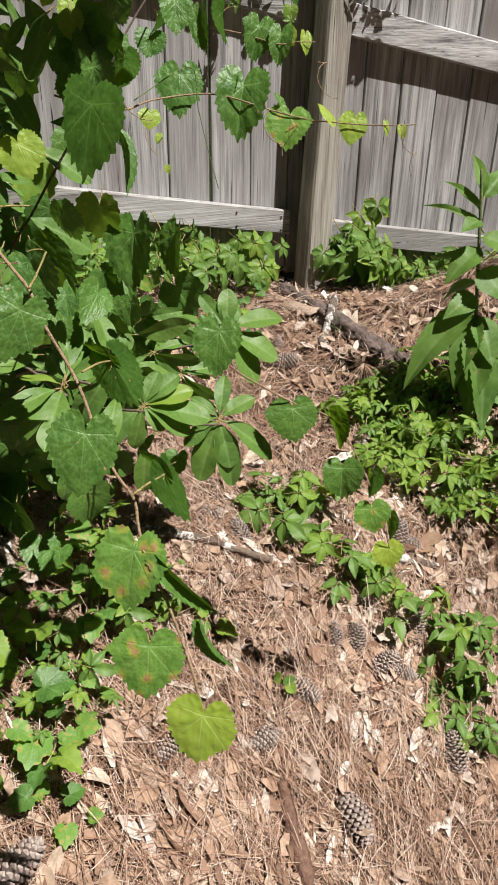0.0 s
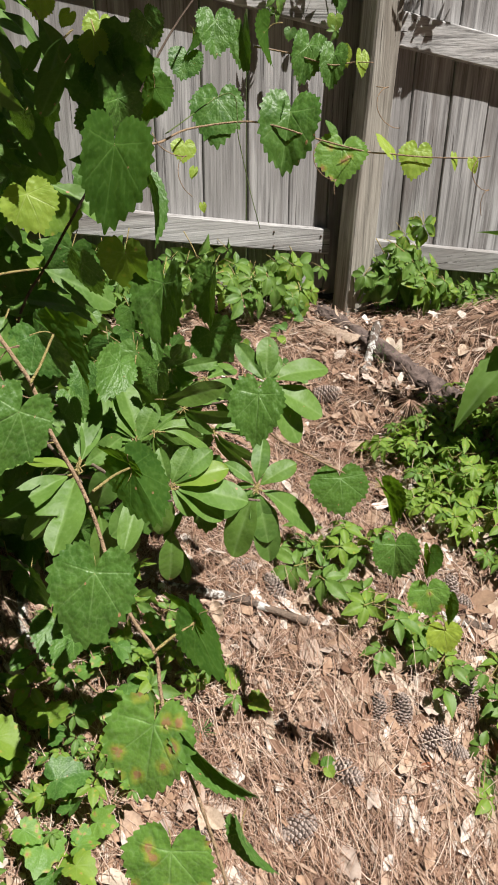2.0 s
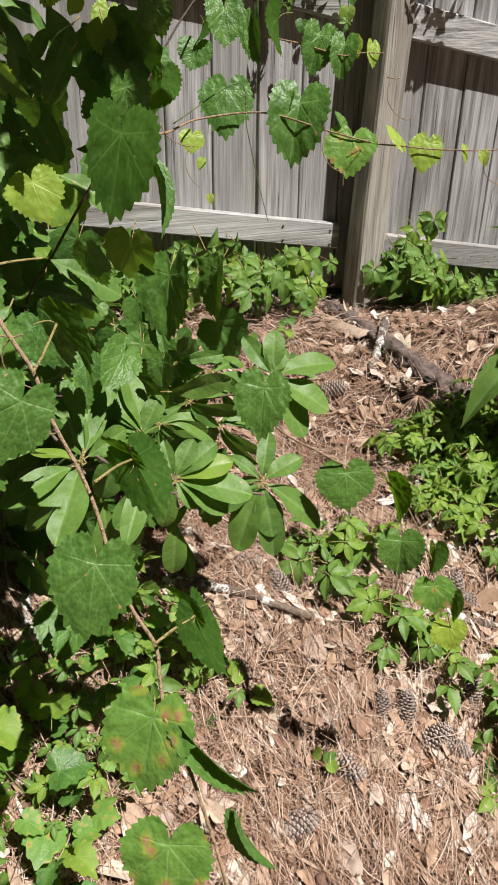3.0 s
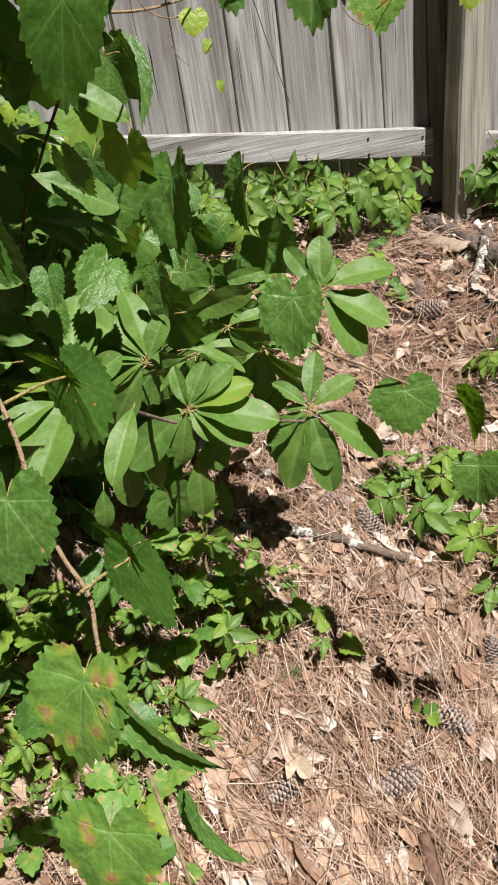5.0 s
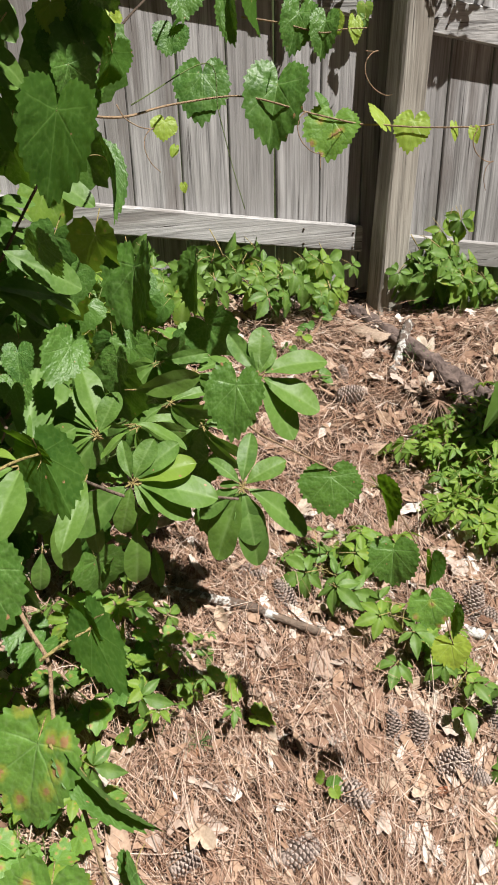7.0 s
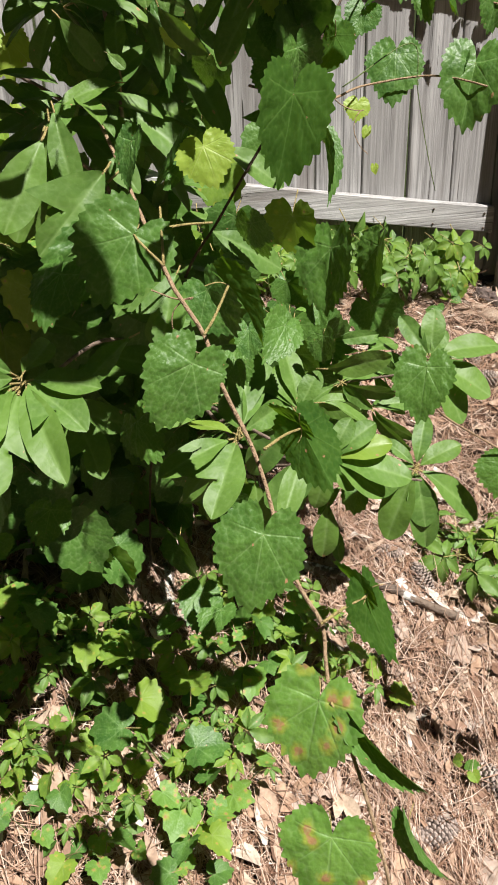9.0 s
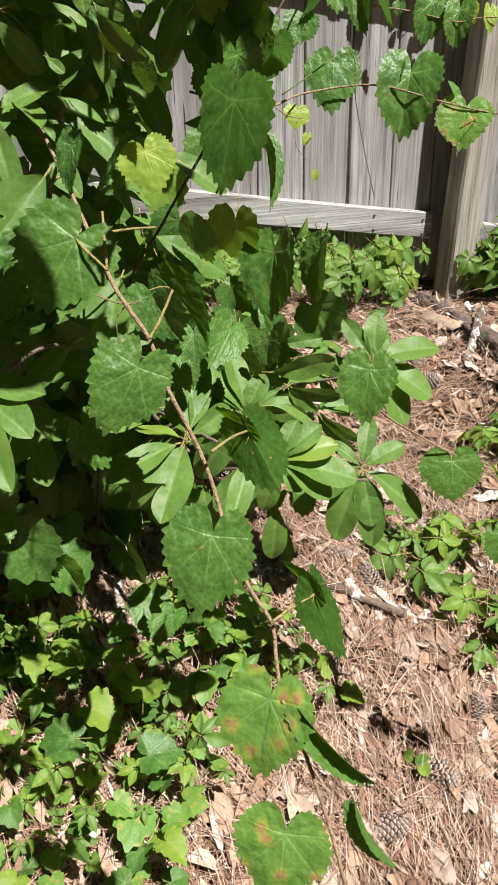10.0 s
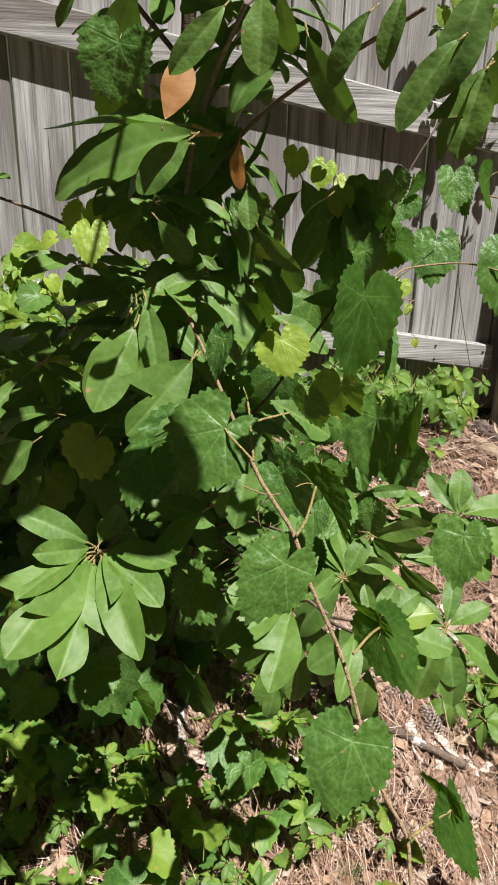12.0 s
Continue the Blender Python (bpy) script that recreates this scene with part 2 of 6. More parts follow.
SOIL = k.finish(c, 0.95, k.bump(k.math("ADD", n2, n3), 0.9, 0.012), 0.15)


# ---- small builders ----
def link(name, verts, faces, mat, smooth=True, attr=None):
    me = bpy.data.meshes.new(name)
    me.from_pydata([tuple(v) for v in verts], [], faces)
    me.materials.append(mat)
    if attr is not None:
        me.attributes.new("vein", "FLOAT", "POINT").data.foreach_set("value", np.asarray(attr, dtype=np.float32))
    me.polygons.foreach_set("use_smooth", [smooth] * len(me.polygons))
    me.update()
    return me


def part(name, me, parent, m=None, label=""):
    """One mesh as a part under a thing or under a part."""
    ob = new(name, me)
    ob.parent = parent
    ob.matrix_parent_inverse = root_pose(parent).inverted()
    ob.matrix_basis = m if m is not None else Matrix()
    return tagged(ob, label)


def root_pose(ob):
    m = ob.matrix_basis.copy()
    if ob.parent:
        m = root_pose(ob.parent) @ ob.matrix_parent_inverse @ m
    return m


def thing(name, place, label, category, group="", kind=""):
    ob = new(name)
    ob.empty_display_size = 0.05
    ob.matrix_basis = Matrix.Translation(place)
    return tagged(ob, label, category, group, kind)


def smooth_line(pts, per=5):
    """A Catmull-Rom line through the points."""
    p = [Vector(q) for q in pts]
    p = [p[0] * 2 - p[1]] + p + [p[-1] * 2 - p[-2]]
    out = []
    for a, b, c2, d in zip(p, p[1:], p[2:], p[3:]):
        for j in range(per):
            s = j / per
            out.append(0.5 * (2 * b + (c2 - a) * s + (2 * a - 5 * b + 4 * c2 - d) * s * s + (3 * b - a - 3 * c2 + d) * s ** 3))
    return out + [p[-2]]


def tube(name, pts, r0, r1, mat, sides=7, per=5, rough=0.0, seed=1):
    rng = random.Random(seed)
    line = smooth_line(pts, per)
    verts, faces = [], []
    up = Vector((0.3, 0.2, 1)).normalized()
    for i, q in enumerate(line):
        d = (line[min(i + 1, len(line) - 1)] - line[max(i - 1, 0)]).normalized()
        a = d.cross(up if abs(d.dot(up)) < 0.95 else Vector((1, 0, 0))).normalized()
        b = d.cross(a)
        r = r0 + (r1 - r0) * i / (len(line) - 1)
        for s in range(sides):
            an = 2 * math.pi * s / sides
            rr = r * (1 + rough * rng.uniform(-1, 1))
            verts.append(q + (a * math.cos(an) + b * math.sin(an)) * rr)
    for i in range(len(line) - 1):
        for s in range(sides):
            o, o2 = i * sides, (i + 1) * sides
            faces.append((o + s, o + (s + 1) % sides, o2 + (s + 1) % sides, o2 + s))
    faces.append(tuple(reversed(range(sides))))
    faces.append(tuple(range(len(verts) - sides, len(verts))))
    return link(name, verts, faces, mat)


def box_mesh(name, lo, hi, mat, shear=0.0, seed=0, cuts=6, wob=0.0015, bevel=0.003, axis=2):
    """A sawn board with eased edges and slight warp; shear drops it along x."""
    bm = bmesh.new()
    bmesh.ops.create_cube(bm, size=1.0)
    for v in bm.verts:
        v.co = Vector((lo[i] + (v.co[i] + 0.5) * (hi[i] - lo[i]) for i in range(3)))
    long = [e for e in bm.edges if abs((e.verts[0].co - e.verts[1].co)[axis]) > 1e-6]
    bmesh.ops.bevel(bm, geom=list(bm.edges), offset=bevel, segments=1, affect="EDGES")
    long = [e for e in bm.edges if abs((e.verts[0].co - e.verts[1].co)[axis]) > 0.6 * (hi[axis] - lo[axis])]
    bmesh.ops.subdivide_edges(bm, edges=long, cuts=cuts, use_grid_fill=True)
    for v in bm.verts:
        q = Vector((v.co.x * 3 + seed * 7.3, v.co.y * 3, v.co.z * 3))
        v.co += Vector(noise.noise_vector(q)) * wob
        v.co.z -= shear * v.co.x
    me = bpy.data.meshes.new(name)
    bm.to_mesh(me)
    bm.free()
    me.materials.append(mat)
    return me


# ---- the ground ----
def height(x, y):
    x, y = np.asarray(x, float), np.asarray(y, float)
    u, v = x + 0.4, y + 0.8
    cu, cv = np.clip(u, -0.85, 1.0), np.clip(v, -1.05, 0.85)
    z = -0.106 - 0.081 * cu + 0.315 * cv + 0.281 * cu * cu - 0.029 * cu * cv - 0.325 * cv * cv
    z = z - 0.9 * np.tanh((u - cu) * 0.15) + np.where(v < cv, 0.9 * np.tanh((v - cv) * 0.3), 0)
    s = np.clip((y + 0.65) / 0.6, 0, 1)
    s = s * s * (3 - 2 * s)
    z = z * (1 - s) + (-0.048 - 0.9 * np.tanh((x - 0.15) * 0.18)) * s
    z = z + 0.009 * np.sin(11 * x + 2.1 * np.sin(6 * y)) * np.cos(9 * y + 1.7 * np.sin(8 * x)) + 0.005 * np.sin(31 * x + 4 * y) * np.cos(27 * y - 9 * x)
    z = z + 0.0045 * np.sin(83 * x + 3 * np.sin(19 * y)) * np.cos(74 * y + 2.5 * np.sin(23 * x))
    return z + np.clip(y - 0.7, 0, 6) * 0.45


def rough_height(x, y):
    return float(height(x, y)) + 0.010 * noise.noise((x * 7, y * 7, 0)) + 0.006 * noise.noise((x * 23, y * 23, 3))


def soil_at(x, y, up=0.0):
    return Vector((x, y, rough_height(x, y) + up))


def graded(lo, hi, step, far):
    a = list(np.arange(lo, hi, step))
    d, left, right, s = step, [], [], step
    while s < far:
        left.append(lo - s)
        right.append(hi + s)
        d *= 1.5
        s += d
    return left[::-1] + a + right


gx, gy = graded(-1.9, 1.3, 0.02, 300), graded(-2.6, 0.5, 0.02, 300)
gv = [(x, y, rough_height(x, y)) for y in gy for x in gx]
w = len(gx)
gf = [(j * w + i, j * w + i + 1, (j + 1) * w + i + 1, (j + 1) * w + i) for j in range(len(gy) - 1) for i in range(w - 1)]
ground = new("ground", link("ground", gv, gf, SOIL))
tagged(ground, "sloping brown woodland soil under pine straw and dead leaves", "ground", kind="structure")


# ---- leaves ----
def vein_field(x, y, veins):
    """How near a point lies to the veins, 0 to 1."""
    best = 0.0
    for (ax, ay), (bx, by), wdt in veins:
        dx, dy = bx - ax, by - ay
        t = max(0.0, min(1.0, ((x - ax) * dx + (y - ay) * dy) / (dx * dx + dy * dy + 1e-9)))
        d = math.hypot(x - ax - dx * t, y - ay - dy * t)
        best = max(best, math.exp(-(d / (wdt * (1 - 0.5 * t))) ** 2) * (0.42 if wdt == 0.0155 else 1.0))
    return best


def heart_radius(a):
    """Outline of a muscadine leaf round its petiole joint; a = 0 at the tip."""
    d = abs(math.degrees(a))
    keys = [(0, 1.0), (5, 0.95), (13, 0.885), (28, 0.82), (45, 0.775), (65, 0.725), (85, 0.67), (105, 0.60), (125, 0.53), (140, 0.47), (152, 0.40), (162, 0.28), (171, 0.12), (180, 0.03)]
    for (d0, r0), (d1, r1) in zip(keys, keys[1:]):
        if d0 <= d <= d1:
            s = (d - d0) / (d1 - d0)
            return r0 + (r1 - r0) * s
    return 0.05


def heart_leaf(name, mat, seed, turns=264, rings=34, fold=0.25, droop=0.18, wave=0.05, stalk=True, teeth=33, lobes=0.0, bite=0.10):
    rng = random.Random(seed)
    veins = []
    for deg, ln in ((0, 0.97), (42, 0.70), (-42, 0.70), (96, 0.52), (-96, 0.52)):
        a = radians(deg + rng.uniform(-3, 3))
        tip = (math.sin(a) * ln, math.cos(a) * ln)
        veins.append(((0, 0), tip, 0.016))
        for j in range(2, 6):
            s = j / 6.2
            for side in (-1, 1):
                if side * a > radians(80):
                    continue
                b = a + side * radians(40)
                l2 = 0.40 * (1 - s * 0.6)
                p = (tip[0] * s, tip[1] * s)
                veins.append((p, (p[0] + math.sin(b) * l2, p[1] + math.cos(b) * l2), 0.0155))
    verts, faces, vein = [(0, 0, 0)], [], [1.0]
    ph, ph2 = rng.uniform(0, 6), rng.uniform(0, 6)
    lop = rng.uniform(-0.06, 0.06)

    def lift(x, y, r):
        v = vein_field(x, y, veins)
        z = fold * (abs(x) ** 1.25) * 0.75 - droop * max(y, 0) ** 2 - droop * 0.6 * max(-y, 0) ** 2
        z += wave * 0.7 * r * math.sin(2 * math.atan2(x, y) + ph) + wave * 0.08 * r * math.sin(7 * math.atan2(x, y) + ph2)
        z += 0.026 * noise.noise((x * 4 + seed, y * 4, 1.7)) + 0.016 * noise.noise((x * 9 + seed, y * 9, 4.1)) - 0.003 * v
        return z, v

    for i in range(turns):
        a = -math.pi + 2 * math.pi * (i + 0.5) / turns
        ra = heart_radius(a)
        tooth = (i * teeth / turns) % 1.0
        tf = (1 - bite * 0.5 + bite * ((1 - tooth) / 0.6 if tooth > 0.4 else tooth / 0.4) ** 1.15 * (1.25 if (i * teeth // turns) % 3 == 0 else 0.8))
        ra *= (1 + 0.03 * math.sin(5 * a + ph)) * (1 + lop * math.sin(a)) * (1 + lobes * math.cos(3 * a) * (abs(a) < 2.2))
        for j in range(1, rings + 1):
            r = ra * (j / rings) ** 0.85 * (1 + (tf - 1) * (j / rings) ** 7)
            x, y = math.sin(a) * r, math.cos(a) * r
            z, v = lift(x, y, r)
            verts.append((x, y, z))
            vein.append(v)
    for i in range(turns):
        o, o2 = 1 + i * rings, 1 + ((i + 1) % turns) * rings
        if i == turns - 1:
            continue
        faces.append((0, o2, o))
        for j in range(rings - 1):
            faces.append((o + j, o2 + j, o2 + j + 1, o + j + 1))
    me = link(name, verts, faces, mat, attr=vein)
    if stalk:
        add_petiole(me, [(0, 0.02, -0.005), (0.01, -0.12, -0.05), (0.02, -0.28, -0.16), (0.03, -0.48, -0.30)], 0.014)
    return me


def add_petiole(me, pts, r):
    """Joins a thin stalk to a leaf mesh."""
    stalk = tube("stalk", pts, r, r * 0.9, PETIOLE, 5, 3)
    bm = bmesh.new()
    bm.from_mesh(me)
    n0 = len(bm.faces)
    bm.from_mesh(stalk)
    for i, fc in enumerate(bm.faces):
        if i >= n0:
            fc.material_index = 1
            fc.smooth = True
    bm.to_mesh(me)
    bm.free()
    me.materials.append(PETIOLE)
    bpy.data.meshes.remove(stalk)


def blade_leaf(name, mat, seed, width, shape="oval", rows=22, cols=10, droop=0.18, fold=0.22, teeth=0, stalk=True, joined=None, bend=0.0):
    """A leaf along +y with a midrib. shape: oval, lobed (a mitten), tri (three lobes) or lance."""
    rng = random.Random(seed)
    curl, ph = rng.uniform(-0.10, 0.10), rng.uniform(0, 6)

    def half(t, side):
        if shape == "ovate":
            return width * 1.18 * math.sin(math.pi * t ** 0.88) ** 1.05
        if shape == "lance":
            return width * (math.sin(math.pi * t ** 0.75) ** 0.9) * (1 - 0.25 * t)
        h = width * (1 - abs(2 * min(t, 1) ** 1.22 - 1) ** 2.3) ** 0.62 * (0.55 + 0.45 * min(1.0, t / 0.4))
        if shape == "tri" or (shape == "lobed" and side > 0):
            if t < 0.36:
                h = width * 1.7 * (t / 0.36) ** 0.95
            elif t < 0.50:
                h = width * (1.7 - 1.46 * (t - 0.36) / 0.14)
            else:
                h = width * (0.24 + 0.34 * math.sin(math.pi * (t - 0.50) / 0.62) ** 0.9)
                h *= 1 if t < 0.82 else (1 - ((t - 0.82) / 0.18) ** 2.5)
        return h

    veins = [((0, 0), (0, 1), 0.017)]
    for j in range(1, 8):
        y0 = j / 8.5
        for side in (-1, 1):
            veins.append(((0, y0), (side * width * 1.1, y0 + width * 0.85), 0.0155))
    verts, faces, vein = [], [], []
    for i in range(rows + 1):
        t = i / rows
        for j in range(-cols // 2, cols // 2 + 1):
            side = 1 if j >= 0 else -1
            s = j / (cols / 2)
            h = half(min(max(t, 0.004), 0.996), side)
            if teeth and abs(s) == 1:
                h *= 1 + (0.14 if shape == "lance" else 0.30) * (0.5 - ((t * teeth) % 1.0))
            x = s * h
            fwd = 0.75 if (shape == "tri" or (shape == "lobed" and side > 0)) and t < 0.55 else 0.10
            y = t + abs(x) * fwd * math.sin(math.pi * min(t, 1))
            v = vein_field(x, y, veins)
            z = fold * abs(x) - droop * y * y + curl * x * y + 0.02 * math.sin(9 * y + ph) * abs(s) - 0.003 * v
            z += 0.018 * noise.noise((x * 5 + seed, y * 5, 0.3))
            verts.append((x + bend * y * y, y, z))
            vein.append(v)
    c = cols + 1 if cols % 2 == 0 else cols
    for i in range(rows):
        for j in range(c - 1):
            a = i * c + j
            faces.append((a, a + 1, a + c + 1, a + c))
    if joined is not None:
        return verts, faces, vein
    me = link(name, verts, faces, mat, attr=vein)
    if stalk:
        add_petiole(me, [(0, 0.03, -0.004), (0.0, -0.06, -0.03), (0.01, -0.16, -0.07)], 0.014)
    return me


def creeper_leaf(name, mat, seed, spread=1.0, count=5):
    """Leaflets round one joint; unit reach."""
    rng = random.Random(seed)
    verts, faces, vein = [], [], []
    angles = {5: (-118, -60, 0, 60, 118), 3: (-70, 0, 70), 7: (-120, -80, -40, 0, 40, 80, 120)}[count]
    for n_, deg in enumerate(angles):
        ln = (1.0 - 0.30 * abs(deg) / 120) * rng.uniform(0.9, 1.08)
        v, f, q = blade_leaf("leaflet", mat, seed * 9 + n_, 0.195 * spread, "ovate", 14, 4, rng.uniform(0.22, 0.55), 0.30, 7, False, True, rng.uniform(-0.08, 0.08))
        m = pose(0, 0, 0, rng.uniform(-10, 6), rng.uniform(-12, 12), -deg + rng.uniform(-7, 7)) @ Matrix.Scale(ln, 4) @ Matrix.Translation((0, 0.10, 0))
        o = len(verts)
        verts += [m @ Vector(p) for p in v]
        faces += [tuple(o + i for i in fc) for fc in f]
        vein += q
    me = link(name, verts, faces, mat, attr=vein)
    add_petiole(me, [(0, 0.06, 0), (0, -0.25, -0.12), (0, -0.7, -0.45)], 0.018)
    return me


def set_leaf(me, parent, base, tip, face, wide=1.0, stalk=None, name="leaf"):
    """A leaf from its joint to its tip, its upper side turned to face."""
    b, t = Vector(base), Vector(tip)
    y = (t - b)
    ln = y.length
    y.normalize()
    z = Vector(face)
    z = (z - y * z.dot(y)).normalized()
    x = y.cross(z)
    m = Matrix((x, y, z)).transposed().to_4x4()
    ob = part(name, me, parent, Matrix.Translation(b) @ m @ Matrix.Diagonal((ln * wide, ln, ln, 1)))
    if stalk:
        part("petiole", stalk, ob, Matrix.Translation(b) @ m @ Matrix.Scale(ln, 4))
    return ob


# ---- the fence ----
DROP, PITCH = 0.165, 0.1425
fence = thing("fence", (0.19, -0.055, -0.02), "weathered grey board fence with a square post, stepping down a slope", "fence", kind="structure")


def fence_line(x, base, fall=DROP):
    return base - fall * x


rng = random.Random(4)


def picket(i, x0, y, turn=0.0, pivot=(0, 0)):
    lo, hi = fence_line(x0, 0.02), fence_line(x0, 1.62)
    gap = rng.uniform(0.0035, 0.0065)
    me = box_mesh("picket", (0, 0, lo), (PITCH - gap, 0.016, hi), PICKET, 0.0, i, 7, 0.004, 0.0025)
    m = Matrix.Translation((pivot[0], pivot[1], 0)) @ pose(0, 0, 0, 0, 0, turn) @ Matrix.Translation((x0 - pivot[0] + rng.uniform(-0.001, 0.001), y - pivot[1] + rng.uniform(-0.002, 0.003), 0))
    part("picket", me, fence, m)


def rail(x0, x1, y, top, turn=0.0, pivot=(0, 0), seed=0, tall=0.089):
    """A rail with its upper edge at height top over x = 0, falling with the slope."""
    me = box_mesh("rail", (x0, 0, top - tall), (x1, 0.036, top), RAIL, DROP + (0.012 if top > 0.5 else 0), seed, 16, 0.003, 0.004, 0)
    m = Matrix.Translation((pivot[0], pivot[1], 0)) @ pose(0, 0, 0, 0, 0, turn) @ Matrix.Translation((-pivot[0], y - pivot[1], 0))
    return part("rail", me, fence, m)


NAIL = tube("nail", [(0, 0, 0.0), (0, -0.0015, 0), (0, -0.003, 0)], 0.0035, 0.003, STEM_DARK, 6, 1)
TURN_R, PIV = -4.5, (0.25, -0.052)
for i in range(-20, 2):
    picket(i, PITCH * i, 0.0)
for i in range(13):
    picket(40 + i, 0.245 + PITCH * i, -0.052, TURN_R, PIV)
for top, tall in ((0.244, 0.080), (0.900, 0.092), (1.45, 0.089)):
    left = rail(-2.9, 0.137, -0.0375, top, seed=top * 9, tall=tall)
    right = rail(0.236, 2.1, -0.0895, top - 0.008, TURN_R, PIV, seed=top * 7 + 3, tall=tall)
    for x, y, ob in ((0.10, -0.038, left), (-0.07, -0.038, left), (0.255, -0.0925, right), (0.34, -0.0995, right)):
        for dz in (0.022, 0.066):
            part("nail", NAIL, ob, Matrix.Translation((x, y, fence_line(x, top - 0.008 * (x > 0.2)) - dz)))
for x in (0.143, -2.35, 2.15):
    z = fence_line(x, 0.0)
    me = box_mesh("post", (0, 0, z - 0.35), (0.089, 0.089, z + 1.72), POST, 0, x * 3, 14, 0.004, 0.006)
    lean = 2.4 if abs(x) < 1 else 0.0
    part("post", me, fence, Matrix.Translation((x + 0.008 * (lean > 0), -0.137 if lean else -0.13, z)) @ pose(0, 0, 0, 0, lean, 0) @ Matrix.Translation((0, 0, -z)))


# ---- the sassafras sapling ----
sapling = thing("sassafras_sapling", soil_at(-1.03, -1.05), "young sassafras sapling with glossy oval and mitten-shaped leaves", "sapling")
PETIOLE_MESH = tube("petiole", [(0, 0.02, -0.004), (0.02, -0.07, -0.05), (0.05, -0.14, -0.15), (0.10, -0.18, -0.30)], 0.010, 0.009, PETIOLE, 5, 3)
SHORT_PETIOLE = tube("petiole", [(0, 0.03, -0.004), (0.0, -0.06, -0.03), (0.01, -0.16, -0.07)], 0.014, 0.012, PETIOLE, 5, 3)
SAP_MESH = [blade_leaf("sassafras_leaf", SAP, s, wdt, "oval", 32, 10, dr, fo, 0, False) for s, wdt, dr, fo in ((1, 0.205, 0.16, 0.22), (2, 0.165, 0.28, 0.36), (3, 0.22, 0.08, 0.16), (4, 0.185, 0.35, 0.26))]
LOBED_MESH = blade_leaf("sassafras_leaf", SAP, 7, 0.26, "lobed", 28, 12, 0.20, 0.22, 0, False)
TRI_MESH = blade_leaf("sassafras_leaf", SAP, 8, 0.26, "tri", 28, 12, 0.22, 0.20, 0, False)
LOBED, TRI = "lobed", "tri"


def tinted(me, mat):
    m2 = me.copy()
    m2.materials[0] = mat
    return m2


YOUNG_SAP, DEAD_SAP = tinted(SAP_MESH[0], SAP_YOUNG), tinted(SAP_MESH[2], SAP_DEAD)
pick = random.Random(12)


def sap_leaf(base, tip, face, wide=1.0, mat=None):
    if mat == LOBED:
        me = LOBED_MESH
    elif mat == TRI:
        me = TRI_MESH
    elif mat == SAP_YOUNG:
        me = YOUNG_SAP
    elif mat == SAP_DEAD:
        me = DEAD_SAP
    else:
        me = pick.choice(SAP_MESH)
    ob = set_leaf(me, sapling, base, tip, face, min(0.70 + 0.32 * wide, 1.5), SHORT_PETIOLE)
    if mat == SAP_DEAD:
        tagged(ob, "dead orange-brown leaf")
    return ob


TRUNK = [(-1.03, -1.05, -0.12), (-1.035, -1.045, 0.2), (-1.025, -1.038, 0.66), (-1.016, -1.04, 0.88), (-1.0, -1.06, 1.3), (-1.01, -1.10, 1.65)]
part("trunk", tube("trunk", TRUNK, 0.013, 0.007, STEM_DARK, 8, 6, 0.06), sapling)


def branch(a, mid, b, r=0.005):
    part("branch", tube("branch", [a, mid, b], r, r * 0.5, BARK if r > 0.003 else STEM_GREEN, 6, 6), sapling)


def off_trunk(z, b, r=0.0032, sag=0.03):
    a = Vector((-1.03, -1.043, z))
    b = Vector(b)
    branch(a, (a + b) / 2 + Vector((0, 0, sag)), b, r)


for z, b in ((0.12, (-0.699, -1.314, 0.329)), (0.05, (-0.779, -1.456, 0.263)), (0.10, (-0.917, -1.547, 0.353)), (0.20, (-0.935, -1.381, 0.377)), (0.18, (-0.976, -1.546, 0.398)), (0.22, (-0.994, -1.509, 0.372)), (0.30, (-1.174, -1.505, 0.453)), (0.45, (-1.120, -1.390, 0.629)), (0.48, (-1.058, -1.372, 0.661)), (0.60, (-1.073, -1.413, 0.788)), (0.70, (-1.052, -1.510, 0.879)), (0.70, (-0.959, -1.593, 0.869))):
    off_trunk(z, b)

sap_leaf((-0.673, -1.265, 0.324), (-0.590, -1.277, 0.351), (-0.16, -0.49, 0.95), wide=1.62)
sap_leaf((-0.675, -1.267, 0.318), (-0.609, -1.310, 0.280), (0.20, -0.66, 0.80), wide=1.63)
sap_leaf((-0.680, -1.262, 0.326), (-0.665, -1.237, 0.380), (-0.23, -0.71, 0.74), wide=1.56)
sap_leaf((-0.683, -1.261, 0.326), (-0.709, -1.226, 0.374), (-0.54, -0.40, 0.85), wide=1.61)
sap_leaf((-0.682, -1.262, 0.324), (-0.696, -1.244, 0.349), (-0.54, -0.40, 0.85), wide=1.74)
sap_leaf((-0.679, -1.263, 0.324), (-0.655, -1.254, 0.355), (-0.23, -0.71, 0.74), wide=1.79)
sap_leaf((-0.678, -1.268, 0.315), (-0.647, -1.316, 0.246), (0.20, -0.66, 0.80), wide=1.62)
sap_leaf((-0.677, -1.266, 0.319), (-0.637, -1.290, 0.298), (-0.16, -0.49, 0.95), wide=1.76)
sap_leaf((-0.683, -1.265, 0.319), (-0.706, -1.274, 0.288), (-0.23, -0.71, 0.75), wide=1.77)
sap_leaf((-0.683, -1.263, 0.321), (-0.713, -1.255, 0.318), (-0.15, -0.49, 0.95), wide=1.86)
sap_leaf((-0.748, -1.381, 0.237), (-0.728, -1.359, 0.290), (-0.19, -0.67, 0.85), wide=1.60)
sap_leaf((-0.745, -1.383, 0.235), (-0.694, -1.385, 0.261), (-0.13, -0.46, 1.03), wide=1.73)
